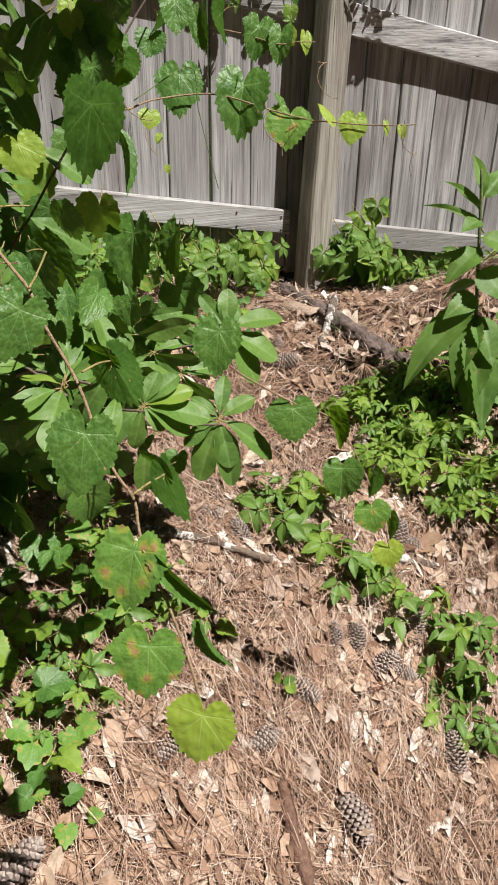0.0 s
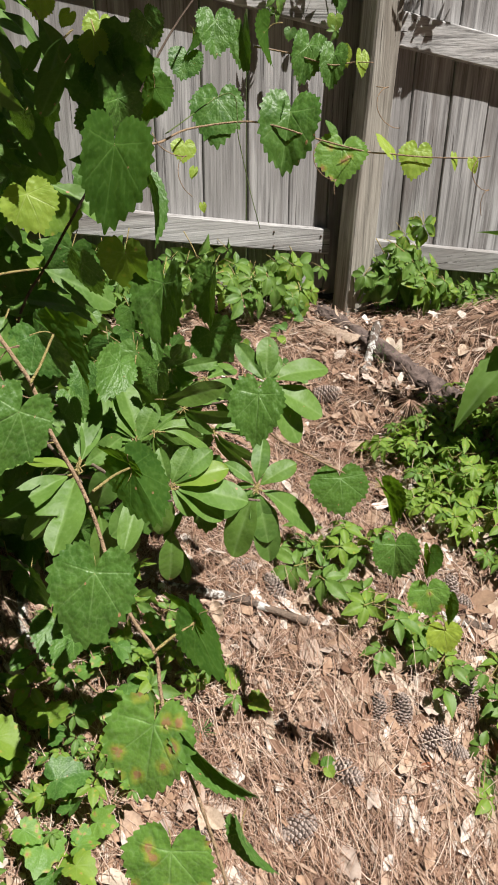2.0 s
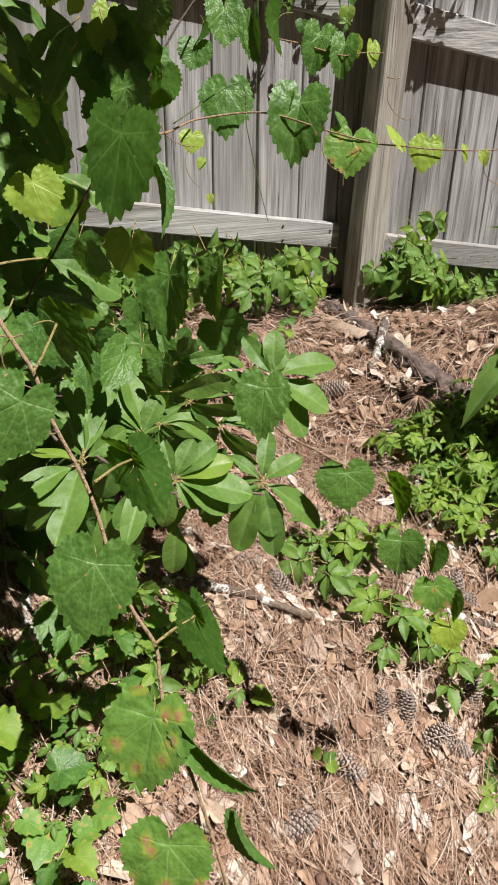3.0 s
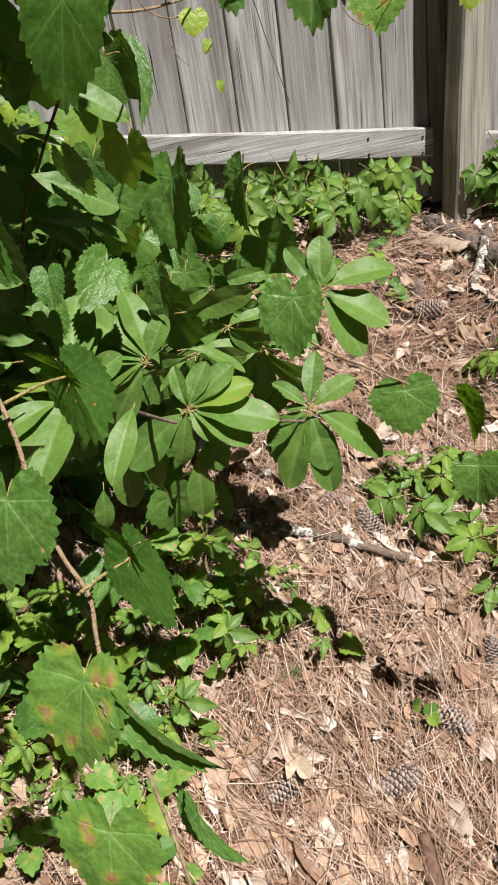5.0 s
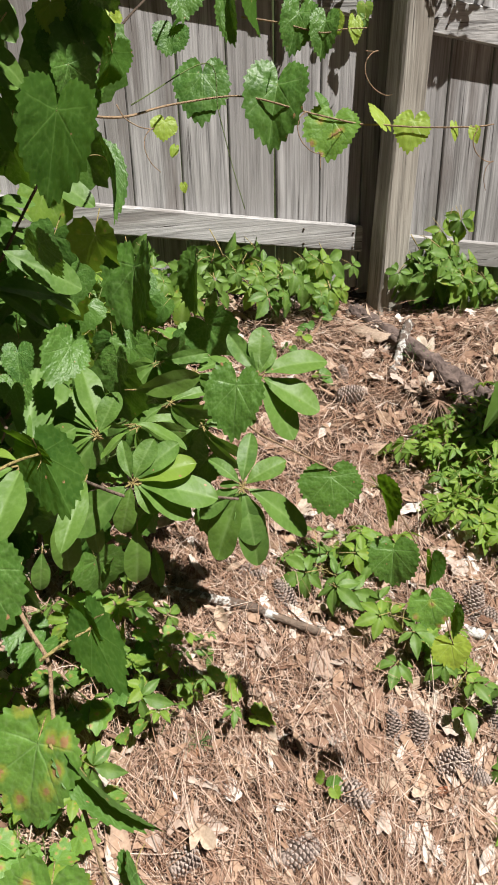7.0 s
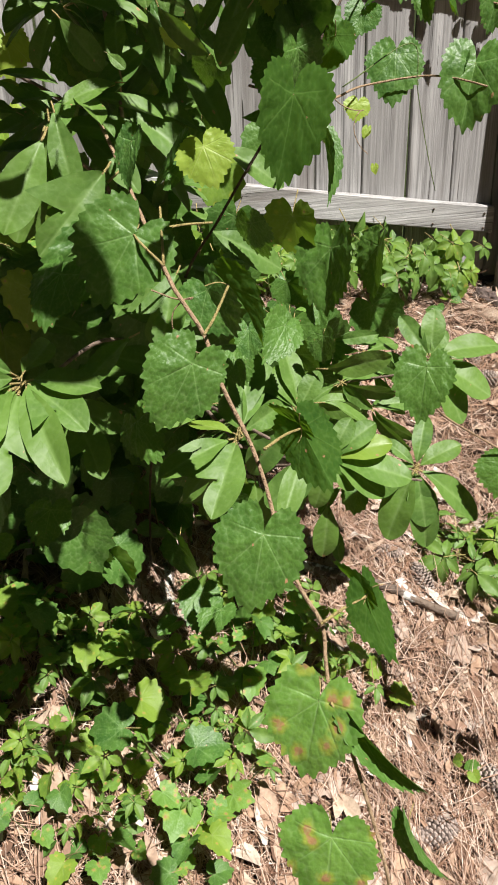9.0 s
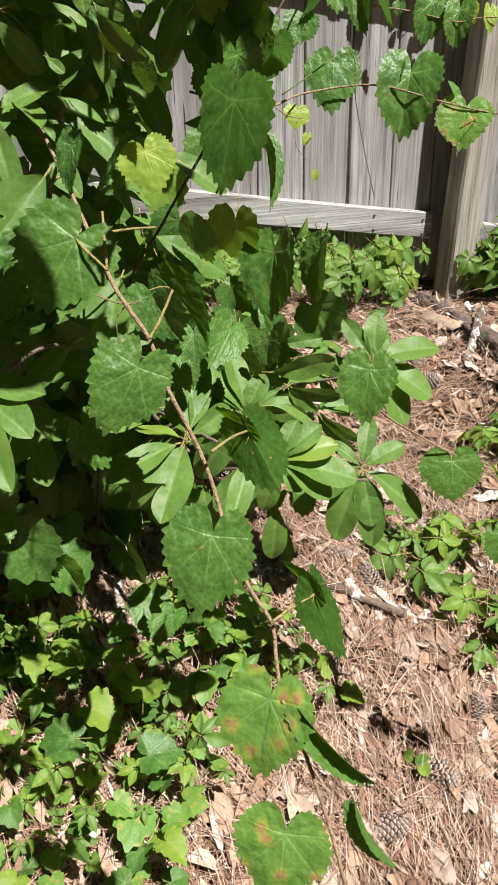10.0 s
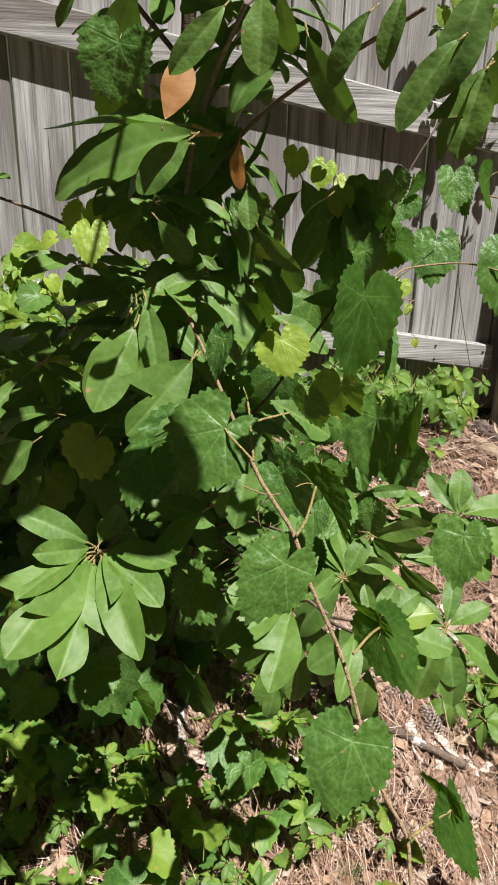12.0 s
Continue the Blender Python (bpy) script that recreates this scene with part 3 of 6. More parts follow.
sap_leaf((-0.752, -1.382, 0.233), (-0.774, -1.372, 0.237), (-0.13, -0.46, 1.03), wide=2.12)
sap_leaf((-0.752, -1.384, 0.228), (-0.781, -1.403, 0.177), (-0.18, -0.66, 0.86), wide=1.61)
sap_leaf((-0.750, -1.386, 0.227), (-0.747, -1.420, 0.166), (-0.19, -0.66, 0.86), wide=1.65)
sap_leaf((-0.744, -1.387, 0.229), (-0.675, -1.434, 0.183), (-0.13, -0.45, 1.03), wide=1.56)
sap_leaf((-0.754, -1.385, 0.226), (-0.799, -1.410, 0.153), (-0.51, -0.36, 0.94), wide=1.51)
sap_leaf((-0.749, -1.387, 0.225), (-0.746, -1.434, 0.141), (-0.19, -0.66, 0.86), wide=1.49)
sap_leaf((-0.754, -1.383, 0.230), (-0.808, -1.380, 0.203), (-0.51, -0.36, 0.93), wide=1.64)
sap_leaf((-0.752, -1.381, 0.236), (-0.778, -1.355, 0.266), (-0.13, -0.46, 1.03), wide=1.65)
sap_leaf((-0.893, -1.485, 0.330), (-0.836, -1.494, 0.347), (-0.04, -0.48, 1.02), wide=1.64, mat=SAP_YOUNG)
sap_leaf((-0.892, -1.487, 0.327), (-0.819, -1.516, 0.316), (-0.04, -0.48, 1.02), wide=1.49)
sap_leaf((-0.897, -1.486, 0.326), (-0.878, -1.506, 0.301), (-0.06, -0.70, 0.84), wide=1.79)
sap_leaf((-0.900, -1.486, 0.324), (-0.919, -1.503, 0.282), (-0.06, -0.70, 0.84), wide=1.84)
sap_leaf((-0.904, -1.484, 0.325), (-0.969, -1.484, 0.286), (-0.05, -0.70, 0.84), wide=1.65)
sap_leaf((-0.896, -1.483, 0.331), (-0.872, -1.472, 0.366), (-0.04, -0.48, 1.01), wide=1.74)
sap_leaf((-0.894, -1.487, 0.326), (-0.847, -1.517, 0.298), (-0.04, -0.48, 1.02), wide=1.56)
sap_leaf((-0.898, -1.482, 0.331), (-0.903, -1.463, 0.365), (-0.42, -0.39, 0.92), wide=1.64)
sap_leaf((-0.894, -1.484, 0.331), (-0.850, -1.480, 0.363), (-0.04, -0.48, 1.01), wide=1.59)
sap_leaf((-0.925, -1.453, 0.370), (-0.965, -1.446, 0.360), (-0.02, -0.50, 0.98), wide=1.81)
sap_leaf((-0.926, -1.454, 0.367), (-0.982, -1.465, 0.315), (-0.03, -0.72, 0.79), wide=1.68)
sap_leaf((-0.923, -1.451, 0.375), (-0.934, -1.425, 0.414), (-0.02, -0.50, 0.98), wide=1.78)
sap_leaf((-0.921, -1.450, 0.376), (-0.917, -1.419, 0.435), (0.35, -0.68, 0.82), wide=1.56)
sap_leaf((-0.926, -1.449, 0.376), (-0.970, -1.406, 0.428), (-0.02, -0.50, 0.98), wide=1.50)
sap_leaf((-0.920, -1.452, 0.374), (-0.896, -1.441, 0.408), (-0.02, -0.50, 0.98), wide=1.59)
sap_leaf((-0.920, -1.453, 0.372), (-0.907, -1.451, 0.384), (-0.02, -0.50, 0.98), wide=2.00)
sap_leaf((-0.925, -1.451, 0.373), (-0.962, -1.428, 0.393), (-0.02, -0.50, 0.98), wide=1.67)
sap_leaf((-0.927, -1.452, 0.370), (-0.984, -1.440, 0.359), (-0.03, -0.73, 0.79), wide=1.67)
sap_leaf((-0.927, -1.451, 0.372), (-0.989, -1.422, 0.388), (-0.02, -0.50, 0.98), wide=1.57)
sap_leaf((-0.898, -1.480, 0.270), (-0.909, -1.506, 0.217), (-0.06, -0.67, 0.88), wide=1.71)
sap_leaf((-0.968, -1.447, 0.291), (-0.972, -1.478, 0.231), (0.02, -0.69, 0.85), wide=1.67)
sap_leaf((-0.995, -1.459, 0.252), (-1.005, -1.476, 0.215), (0.05, -0.67, 0.89), wide=1.75)
sap_leaf((-0.942, -1.455, 0.291), (-0.939, -1.479, 0.248), (-0.01, -0.69, 0.85), wide=1.18)
sap_leaf((-0.948, -1.551, 0.379), (-0.976, -1.606, 0.363), (0.19, -0.36, 0.91), wide=0.81)
sap_leaf((-0.933, -1.389, 0.398), (-0.918, -1.389, 0.425), (-0.32, -0.92, 0.21), wide=1.26)
sap_leaf((-0.931, -1.391, 0.394), (-0.905, -1.423, 0.400), (-0.77, -0.63, 0.08), wide=0.94)
sap_leaf((-0.938, -1.392, 0.391), (-0.959, -1.427, 0.382), (0.38, -0.43, 0.82), wide=0.94)
sap_leaf((-0.933, -1.392, 0.391), (-0.916, -1.440, 0.382), (-0.54, -0.34, 0.77), wide=0.86)
sap_leaf((-0.940, -1.389, 0.398), (-0.977, -1.360, 0.419), (0.28, -0.31, 0.91), wide=1.25)
sap_leaf((-0.937, -1.390, 0.397), (-0.951, -1.355, 0.403), (-0.40, -0.32, 0.86), wide=0.82)
sap_leaf((-0.936, -1.390, 0.397), (-0.936, -1.345, 0.403), (0.28, -0.13, 0.95), wide=0.60)
sap_leaf((-0.932, -1.393, 0.389), (-0.908, -1.422, 0.351), (0.59, -0.42, 0.69), wide=1.29)
sap_leaf((-1.004, -1.509, 0.383), (-1.073, -1.546, 0.384), (0.20, -0.37, 0.91), wide=0.55)
sap_leaf((-0.999, -1.512, 0.379), (-1.037, -1.578, 0.358), (-0.01, -0.30, 0.95), wide=0.82, mat=LOBED)
sap_leaf((-1.000, -1.507, 0.388), (-1.038, -1.487, 0.399), (0.20, -0.14, 0.97), wide=1.00, mat=SAP_YOUNG)
sap_leaf((-1.002, -1.511, 0.380), (-1.058, -1.538, 0.346), (-0.46, -0.14, 0.87), wide=1.02)
sap_leaf((-0.991, -1.506, 0.393), (-0.958, -1.462, 0.428), (0.21, -0.70, 0.68), wide=0.88)
sap_leaf((-0.992, -1.505, 0.395), (-0.966, -1.440, 0.448), (0.09, -0.66, 0.75), wide=0.87)
sap_leaf((-0.995, -1.506, 0.391), (-0.998, -1.452, 0.406), (-0.55, -0.25, 0.79), wide=0.69)
sap_leaf((-0.989, -1.508, 0.389), (-0.942, -1.481, 0.397), (0.40, -0.80, 0.44), wide=0.82)
sap_leaf((-1.001, -1.512, 0.379), (-1.051, -1.521, 0.315), (0.20, -0.98, -0.01), wide=0.98)
sap_leaf((-0.923, -1.429, 0.201), (-0.940, -1.448, 0.190), (-0.44, -0.08, 0.89), wide=0.93)
sap_leaf((-0.875, -1.437, 0.210), (-0.880, -1.471, 0.186), (-0.24, -0.52, 0.82), wide=0.98)
sap_leaf((-1.181, -1.512, 0.476), (-1.230, -1.525, 0.520), (0.53, -0.77, 0.35), wide=0.97)
sap_leaf((-1.180, -1.514, 0.472), (-1.221, -1.542, 0.487), (0.61, -0.73, 0.31), wide=0.90)
sap_leaf((-1.183, -1.515, 0.469), (-1.238, -1.564, 0.472), (0.13, -0.09, 0.99), wide=0.96)
sap_leaf((-1.184, -1.518, 0.465), (-1.243, -1.602, 0.451), (0.26, -0.32, 0.91), wide=0.97, mat=LOBED)
sap_leaf((-1.178, -1.520, 0.462), (-1.203, -1.613, 0.431), (0.43, -0.39, 0.82), wide=0.94, mat=TRI)
sap_leaf((-1.180, -1.518, 0.464), (-1.219, -1.570, 0.424), (-0.44, -0.32, 0.84), wide=1.09)
sap_leaf((-1.172, -1.518, 0.464), (-1.158, -1.604, 0.443), (-0.28, -0.27, 0.92), wide=0.82)
sap_leaf((-1.169, -1.517, 0.467), (-1.131, -1.573, 0.455), (-0.19, -0.33, 0.93), wide=0.87, mat=LOBED)
sap_leaf((-1.167, -1.515, 0.470), (-1.115, -1.549, 0.476), (-0.29, -0.29, 0.91), wide=0.93)
sap_leaf((-1.171, -1.512, 0.476), (-1.141, -1.470, 0.492), (0.47, -0.59, 0.66), wide=0.84)
sap_leaf((-1.173, -1.512, 0.475), (-1.159, -1.463, 0.484), (0.00, -0.17, 0.99), wide=0.64)
sap_leaf((-1.128, -1.431, 0.642), (-1.168, -1.476, 0.583), (0.15, -0.83, 0.54), wide=0.98)
sap_leaf((-1.116, -1.408, 0.660), (-1.111, -1.453, 0.599), (-0.09, -0.80, 0.60), wide=0.97)
sap_leaf((-1.084, -1.463, 0.617), (-1.140, -1.503, 0.569), (0.26, -0.86, 0.43), wide=0.97, mat=LOBED)
sap_leaf((-1.057, -1.391, 0.688), (-1.056, -1.366, 0.738), (-0.26, -0.86, 0.44), wide=1.00)
sap_leaf((-1.060, -1.392, 0.678), (-1.108, -1.407, 0.670), (0.07, -0.63, 0.78), wide=0.96)
sap_leaf((-1.113, -1.349, 0.645), (-1.140, -1.336, 0.682), (0.45, -0.69, 0.57), wide=1.07)
sap_leaf((-1.216, -1.229, 0.505), (-1.265, -1.240, 0.514), (0.28, -0.55, 0.79), wide=1.08)
sap_leaf((-1.207, -1.231, 0.498), (-1.255, -1.294, 0.460), (0.02, -0.52, 0.85), wide=0.95, mat=LOBED)
sap_leaf((-1.229, -1.232, 0.496), (-1.249, -1.307, 0.445), (-0.35, -0.46, 0.81), wide=0.92)
sap_leaf((-1.179, -1.195, 0.645), (-1.138, -1.198, 0.638), (-0.08, -1.00, 0.06), wide=1.08)
sap_leaf((-1.072, -1.423, 0.799), (-1.202, -1.395, 0.773), (-0.28, -0.75, 0.60), wide=1.19)
sap_leaf((-1.066, -1.384, 0.807), (-1.194, -1.345, 0.812), (-0.01, -0.15, 0.99), wide=1.08)
sap_leaf((-1.086, -1.401, 0.791), (-1.176, -1.365, 0.764), (-0.43, -0.49, 0.76), wide=1.02)
sap_leaf((-1.098, -1.379, 0.777), (-1.137, -1.346, 0.747), (-0.75, -0.45, 0.49), wide=0.91)
sap_leaf((-1.080, -1.442, 0.794), (-1.124, -1.438, 0.754), (-0.36, -0.88, 0.30), wide=1.10)
sap_leaf((-1.102, -1.460, 0.807), (-1.082, -1.446, 0.851), (0.01, -0.96, 0.30), wide=1.37, mat=SAP_DEAD)
sap_leaf((-1.028, -1.391, 0.794), (-1.028, -1.386, 0.753), (-0.78, -0.62, -0.08), wide=0.91, mat=SAP_DEAD)
sap_leaf((-1.075, -1.552, 0.870), (-1.110, -1.562, 0.833), (0.02, -0.97, 0.23), wide=1.15)
sap_leaf((-1.048, -1.540, 0.883), (-1.053, -1.552, 0.833), (-0.41, -0.88, 0.25), wide=1.25)
sap_leaf((-1.029, -1.514, 0.886), (-1.017, -1.502, 0.850), (-0.63, -0.65, -0.44), wide=1.28)
sap_leaf((-0.956, -1.661, 0.875), (-0.980, -1.673, 0.821), (-0.23, -0.93, 0.30), wide=1.15)
sap_leaf((-0.982, -1.614, 0.873), (-1.000, -1.622, 0.838), (-0.64, -0.61, 0.47), wide=1.22)
sap_leaf((-0.988, -1.577, 0.868), (-1.016, -1.573, 0.831), (-0.63, -0.67, 0.40), wide=1.27)
sap_leaf((-0.971, -1.664, 0.843), (-1.006, -1.665, 0.804), (-0.56, -0.64, 0.53), wide=1.23)
sap_leaf((-0.951, -1.661, 0.830), (-0.971, -1.670, 0.787), (-0.69, -0.57, 0.44), wide=1.21, mat=LOBED)
sap_leaf((-0.953, -1.660, 0.829), (-0.979, -1.654, 0.789), (-0.84, -0.15, 0.52), wide=1.28)
sap_leaf((-1.009, -1.516, 0.861), (-0.989, -1.537, 0.805), (-0.79, -0.61, -0.04), wide=1.18)
sap_leaf((-0.902, -1.594, 0.855), (-0.900, -1.580, 0.817), (-0.98, -0.17, -0.11), wide=1.31)
sap_leaf((-1.159, -1.445, 0.893), (-1.182, -1.437, 0.871), (-0.52, -0.80, 0.28), wide=1.22)
sap_leaf((-1.037, -1.391, 0.723), (-1.007, -1.400, 0.688), (-0.31, -0.95, -0.02), wide=1.06)
sap_leaf((-1.029, -1.392, 0.730), (-1.017, -1.420, 0.686), (0.33, -0.75, 0.57), wide=1.01)
sap_leaf((-1.024, -1.393, 0.740), (-0.998, -1.412, 0.727), (-0.57, -0.82, 0.09), wide=1.01)
sap_leaf((-1.100, -1.381, 0.727), (-1.070, -1.382, 0.687), (-0.02, -1.00, 0.02), wide=1.07)
sap_leaf((-1.067, -1.415, 0.700), (-1.055, -1.426, 0.689), (-0.31, -0.80, 0.51), wide=1.11)
sap_leaf((-1.030, -1.469, 0.729), (-1.012, -1.502, 0.696), (-0.90, -0.43, -0.08), wide=1.06)
sap_leaf((-1.003, -1.422, 0.738), (-0.995, -1.431, 0.694), (0.69, -0.67, 0.26), wide=1.29)
sap_leaf((-0.937, -1.282, 0.747), (-0.966, -1.268, 0.717), (-0.65, -0.70, 0.29), wide=1.17)
sap_leaf((-1.037, -1.493, 0.538), (-1.063, -1.539, 0.497), (-0.23, -0.57, 0.79), wide=0.93, mat=LOBED)
sap_leaf((-1.082, -1.504, 0.492), (-1.131, -1.535, 0.469), (-0.20, -0.37, 0.91), wide=1.03)
sap_leaf((-1.140, -1.436, 0.394), (-1.126, -1.495, 0.361), (-0.06, -0.50, 0.86), wide=0.92, mat=LOBED)
sap_leaf((-0.868, -1.440, 0.262), (-0.902, -1.459, 0.251), (-0.19, -0.23, 0.96), wide=0.92)
sap_leaf((-0.903, -1.291, 0.673), (-0.877, -1.266, 0.694), (0.52, -0.80, 0.30), wide=0.79)
sap_leaf((-1.039, -1.469, 0.758), (-1.041, -1.487, 0.729), (-0.47, -0.73, 0.49), wide=1.15)
sap_leaf((-0.941, -1.384, 0.747), (-0.981, -1.396, 0.695), (-0.67, -0.42, 0.61), wide=1.18)
sap_leaf((-0.955, -1.351, 0.762), (-0.938, -1.374, 0.716), (-0.30, -0.89, 0.33), wide=1.24)
sap_leaf((-1.025, -1.548, 0.441), (-1.074, -1.571, 0.445), (0.29, -0.44, 0.85), wide=0.93)
sap_leaf((-0.948, -1.413, 0.728), (-0.976, -1.413, 0.687), (-0.49, -0.81, 0.34), wide=1.22)
sap_leaf((-0.870, -1.389, 0.384), (-0.804, -1.416, 0.395), (-0.36, -0.92, -0.14), wide=1.02)
sap_leaf((-0.876, -1.400, 0.350), (-0.820, -1.421, 0.331), (0.23, -0.22, 0.95), wide=1.01)
sap_leaf((-1.050, -1.297, 0.675), (-1.045, -1.275, 0.732), (0.17, -0.75, 0.60), wide=1.16)
sap_leaf((-1.064, -1.317, 0.671), (-1.102, -1.317, 0.650), (-0.08, -0.49, 0.87), wide=1.44)
sap_leaf((-1.065, -1.277, 0.688), (-1.089, -1.257, 0.721), (-0.38, -0.52, 0.67), wide=1.01)
sap_leaf((-1.050, -1.284, 0.654), (-0.982, -1.324, 0.599), (-0.10, -0.58, 0.80), wide=0.51)
sap_leaf((-1.046, -1.283, 0.659), (-0.981, -1.303, 0.649), (-0.10, -0.58, 0.79), wide=0.55)
sap_leaf((-1.050, -1.285, 0.651), (-1.038, -1.308, 0.603), (-0.10, -0.58, 0.80), wide=0.64)
sap_leaf((-1.053, -1.283, 0.654), (-1.069, -1.297, 0.611), (-0.10, -0.58, 0.80), wide=0.67)
sap_leaf((-1.132, -1.382, 0.635), (-1.168, -1.405, 0.557), (0.04, -0.75, 0.71), wide=1.20)
sap_leaf((-1.122, -1.377, 0.652), (-1.117, -1.408, 0.582), (-0.35, -0.61, 0.63), wide=0.73)
sap_leaf((-1.079, -1.419, 0.604), (-1.140, -1.430, 0.541), (-0.09, -0.57, 0.86), wide=0.82, mat=LOBED)
sap_leaf((-1.122, -1.354, 0.655), (-1.150, -1.352, 0.643), (-0.05, -0.59, 0.81), wide=2.47)
sap_leaf((-1.149, -1.336, 0.656), (-1.182, -1.323, 0.666), (-0.03, -0.59, 0.80), wide=1.08)
sap_leaf((-1.138, -1.333, 0.642), (-1.194, -1.333, 0.609), (-0.04, -0.59, 0.81), wide=0.79)
sap_leaf((-1.204, -1.358, 0.540), (-1.261, -1.344, 0.540), (0.02, -0.57, 0.90), wide=0.79)
sap_leaf((-1.205, -1.360, 0.535), (-1.227, -1.359, 0.524), (0.02, -0.57, 0.90), wide=1.60)
sap_leaf((-1.226, -1.383, 0.521), (-1.267, -1.387, 0.486), (0.04, -0.56, 0.92), wide=1.49, mat=LOBED)
sap_leaf((-1.042, -1.472, 0.538), (-1.062, -1.500, 0.480), (0.11, -0.82, 0.60), wide=0.89, mat=LOBED)

# shaded whorls behind the outer shoots
wh = random.Random(63)
for c0, rise in (((-0.760, -1.225, 0.325), 0.10), ((-0.805, -1.255, 0.300), 0.08), ((-0.800, -1.195, 0.335), 0.12), ((-0.765, -1.262, 0.262), 0.05), ((-0.855, -1.275, 0.285), 0.10), ((-0.735, -1.200, 0.290), 0.06)):
    c0 = Vector(c0)
    off_trunk(rise, c0, 0.003, 0.02)
    for i in range(7):
        a2 = i * 2.4 + wh.uniform(-0.3, 0.3)
        d = Vector((math.cos(a2), math.sin(a2) * 0.8 - 0.1, wh.uniform(-0.8, 0.35))).normalized()
        sap_leaf(c0 + d * 0.008, c0 + d * wh.uniform(0.055, 0.085), (wh.uniform(-1.0, -0.6), -0.3, wh.uniform(-0.1, 0.3)) if i % 3 else (-0.2, -0.5, 0.8), wh.uniform(0.6, 1.0))

# the gaps through which the sun reaches some leaves
GAPS = [Vector(q) for q in ((-1.093, -1.557, 0.838), (-0.968, -1.666, 0.834), (-1.001, -1.575, 0.836), (-0.989, -1.618, 0.843), (-0.964, -1.615, 0.815), (-1.175, -1.546, 0.462), (-1.148, -1.447, 0.597), (-1.113, -1.425, 0.615), (-1.012, -1.53, 0.62), (-0.753, -1.262, 0.659), (-1.084, -1.598, 0.57), (-1.171, -1.349, 0.686), (-1.099, -1.356, 0.665), (-1.187, -1.329, 0.619), (-1.096, -1.309, 0.740), (-1.218, -1.307, 0.581))]
GAPS += [Vector(q) for q in ((-1.054, -1.368, 0.704), (-1.078, -1.355, 0.713), (-1.085, -1.374, 0.677), (-1.024, -1.377, 0.703), (-1.005, -1.374, 0.720), (-1.107, -1.400, 0.620))]
GAPS += [Vector((-1.0, -1.46, 0.61)), Vector((-0.925, -1.45, 0.63))]
GAPS += [Vector(q) for q in ((-1.147, -1.393, 0.600), (-1.117, -1.392, 0.620), (-1.047, -1.287, 0.701), (-1.107, -1.424, 0.575), (-1.086, -1.306, 0.658), (-1.136, -1.350, 0.656), (-1.236, -1.350, 0.541), (-1.248, -1.383, 0.507), (-1.004, -1.313, 0.693))]


def in_gap(q, reach=0.055):
    for g in GAPS:
        o = q - g
        along = o.dot(TO_SUN)
        if along > 0.02 and (o - TO_SUN * along).length < reach:
            return True
    return False


# whorls of leaves deeper in the crown
fill = random.Random(31)
for j in range(30):
    an, hh = fill.uniform(0, 6.283), fill.uniform(0.05, 1.35)
    rr = fill.uniform(0.10, 0.26)
    cx, cy = -1.10 + rr * math.cos(an), -1.02 + rr * math.sin(an)
    if cy < -1.22:
        cy = -1.22
    c0 = Vector((cx, cy, hh))
    off_trunk(max(hh - 0.15, -0.05), c0, 0.0035, 0.02)
    for i in range(fill.randint(5, 7)):
        a2 = i * 2.4 + fill.uniform(-0.3, 0.3)
        d = Vector((math.cos(a2), math.sin(a2), fill.uniform(-0.7, 0.25))).normalized()
        ln = fill.uniform(0.06, 0.105)
        me = LOBED_MESH if fill.random() < 0.2 else fill.choice(SAP_MESH)
        set_leaf(me, sapling, c0 + d * 0.012, c0 + d * ln, (0.2 * d.x, -0.35, 0.9))


for j in range(170):
    hz = fill.uniform(0.30, 1.0)
    c0 = Vector((fill.uniform(-1.28 if hz < 0.62 else -1.12, -0.93), fill.uniform(-1.34, -1.0), hz))
    an = fill.uniform(0, 6.283)
    if in_gap(c0, 0.045):
        continue
    d = Vector((math.cos(an), math.sin(an) * 0.6, fill.uniform(-1.0, 0.1))).normalized()
    set_leaf(fill.choice(SAP_MESH), sapling, c0, c0 + d * fill.uniform(0.055, 0.10), (fill.uniform(-0.3, 0.5), -0.6, 0.8))


# unseen crown above the view, added to shade the leaves and soil below
for j in range(105):
    c0 = Vector((fill.uniform(-1.06, -0.83), fill.uniform(-1.60, -1.15), fill.uniform(1.06, 1.30)))
    if in_gap(c0):
        continue
    an = fill.uniform(0, 6.283)
    d = Vector((math.cos(an), math.sin(an), fill.uniform(-0.7, 0.1))).normalized()
    set_leaf(fill.choice(SAP_MESH), sapling, c0, c0 + d * fill.uniform(0.07, 0.11), (0, -0.3, 0.9))
for j in range(150):
    c0 = Vector((fill.uniform(-1.55, -1.02), fill.uniform(-1.60, -0.95), fill.uniform(1.10, 1.45)))
    if in_gap(c0):
        continue
    an = fill.uniform(0, 6.283)
    d = Vector((math.cos(an), math.sin(an), fill.uniform(-0.7, 0.1))).normalized()
    set_leaf(fill.choice(SAP_MESH), sapling, c0, c0 + d * fill.uniform(0.08, 0.12), (0, -0.3, 0.9))
for j in range(26):
    c0 = Vector((fill.uniform(-1.14, -0.94), fill.uniform(-1.78, -1.56), fill.uniform(1.05, 1.28)))
    if in_gap(c0, 0.045):
        continue
    an = fill.uniform(0, 6.283)
    d = Vector((math.cos(an), math.sin(an), fill.uniform(-0.6, 0.1))).normalized()
    set_leaf(fill.choice(SAP_MESH), sapling, c0, c0 + d * fill.uniform(0.06, 0.10), (0, -0.3, 0.9))
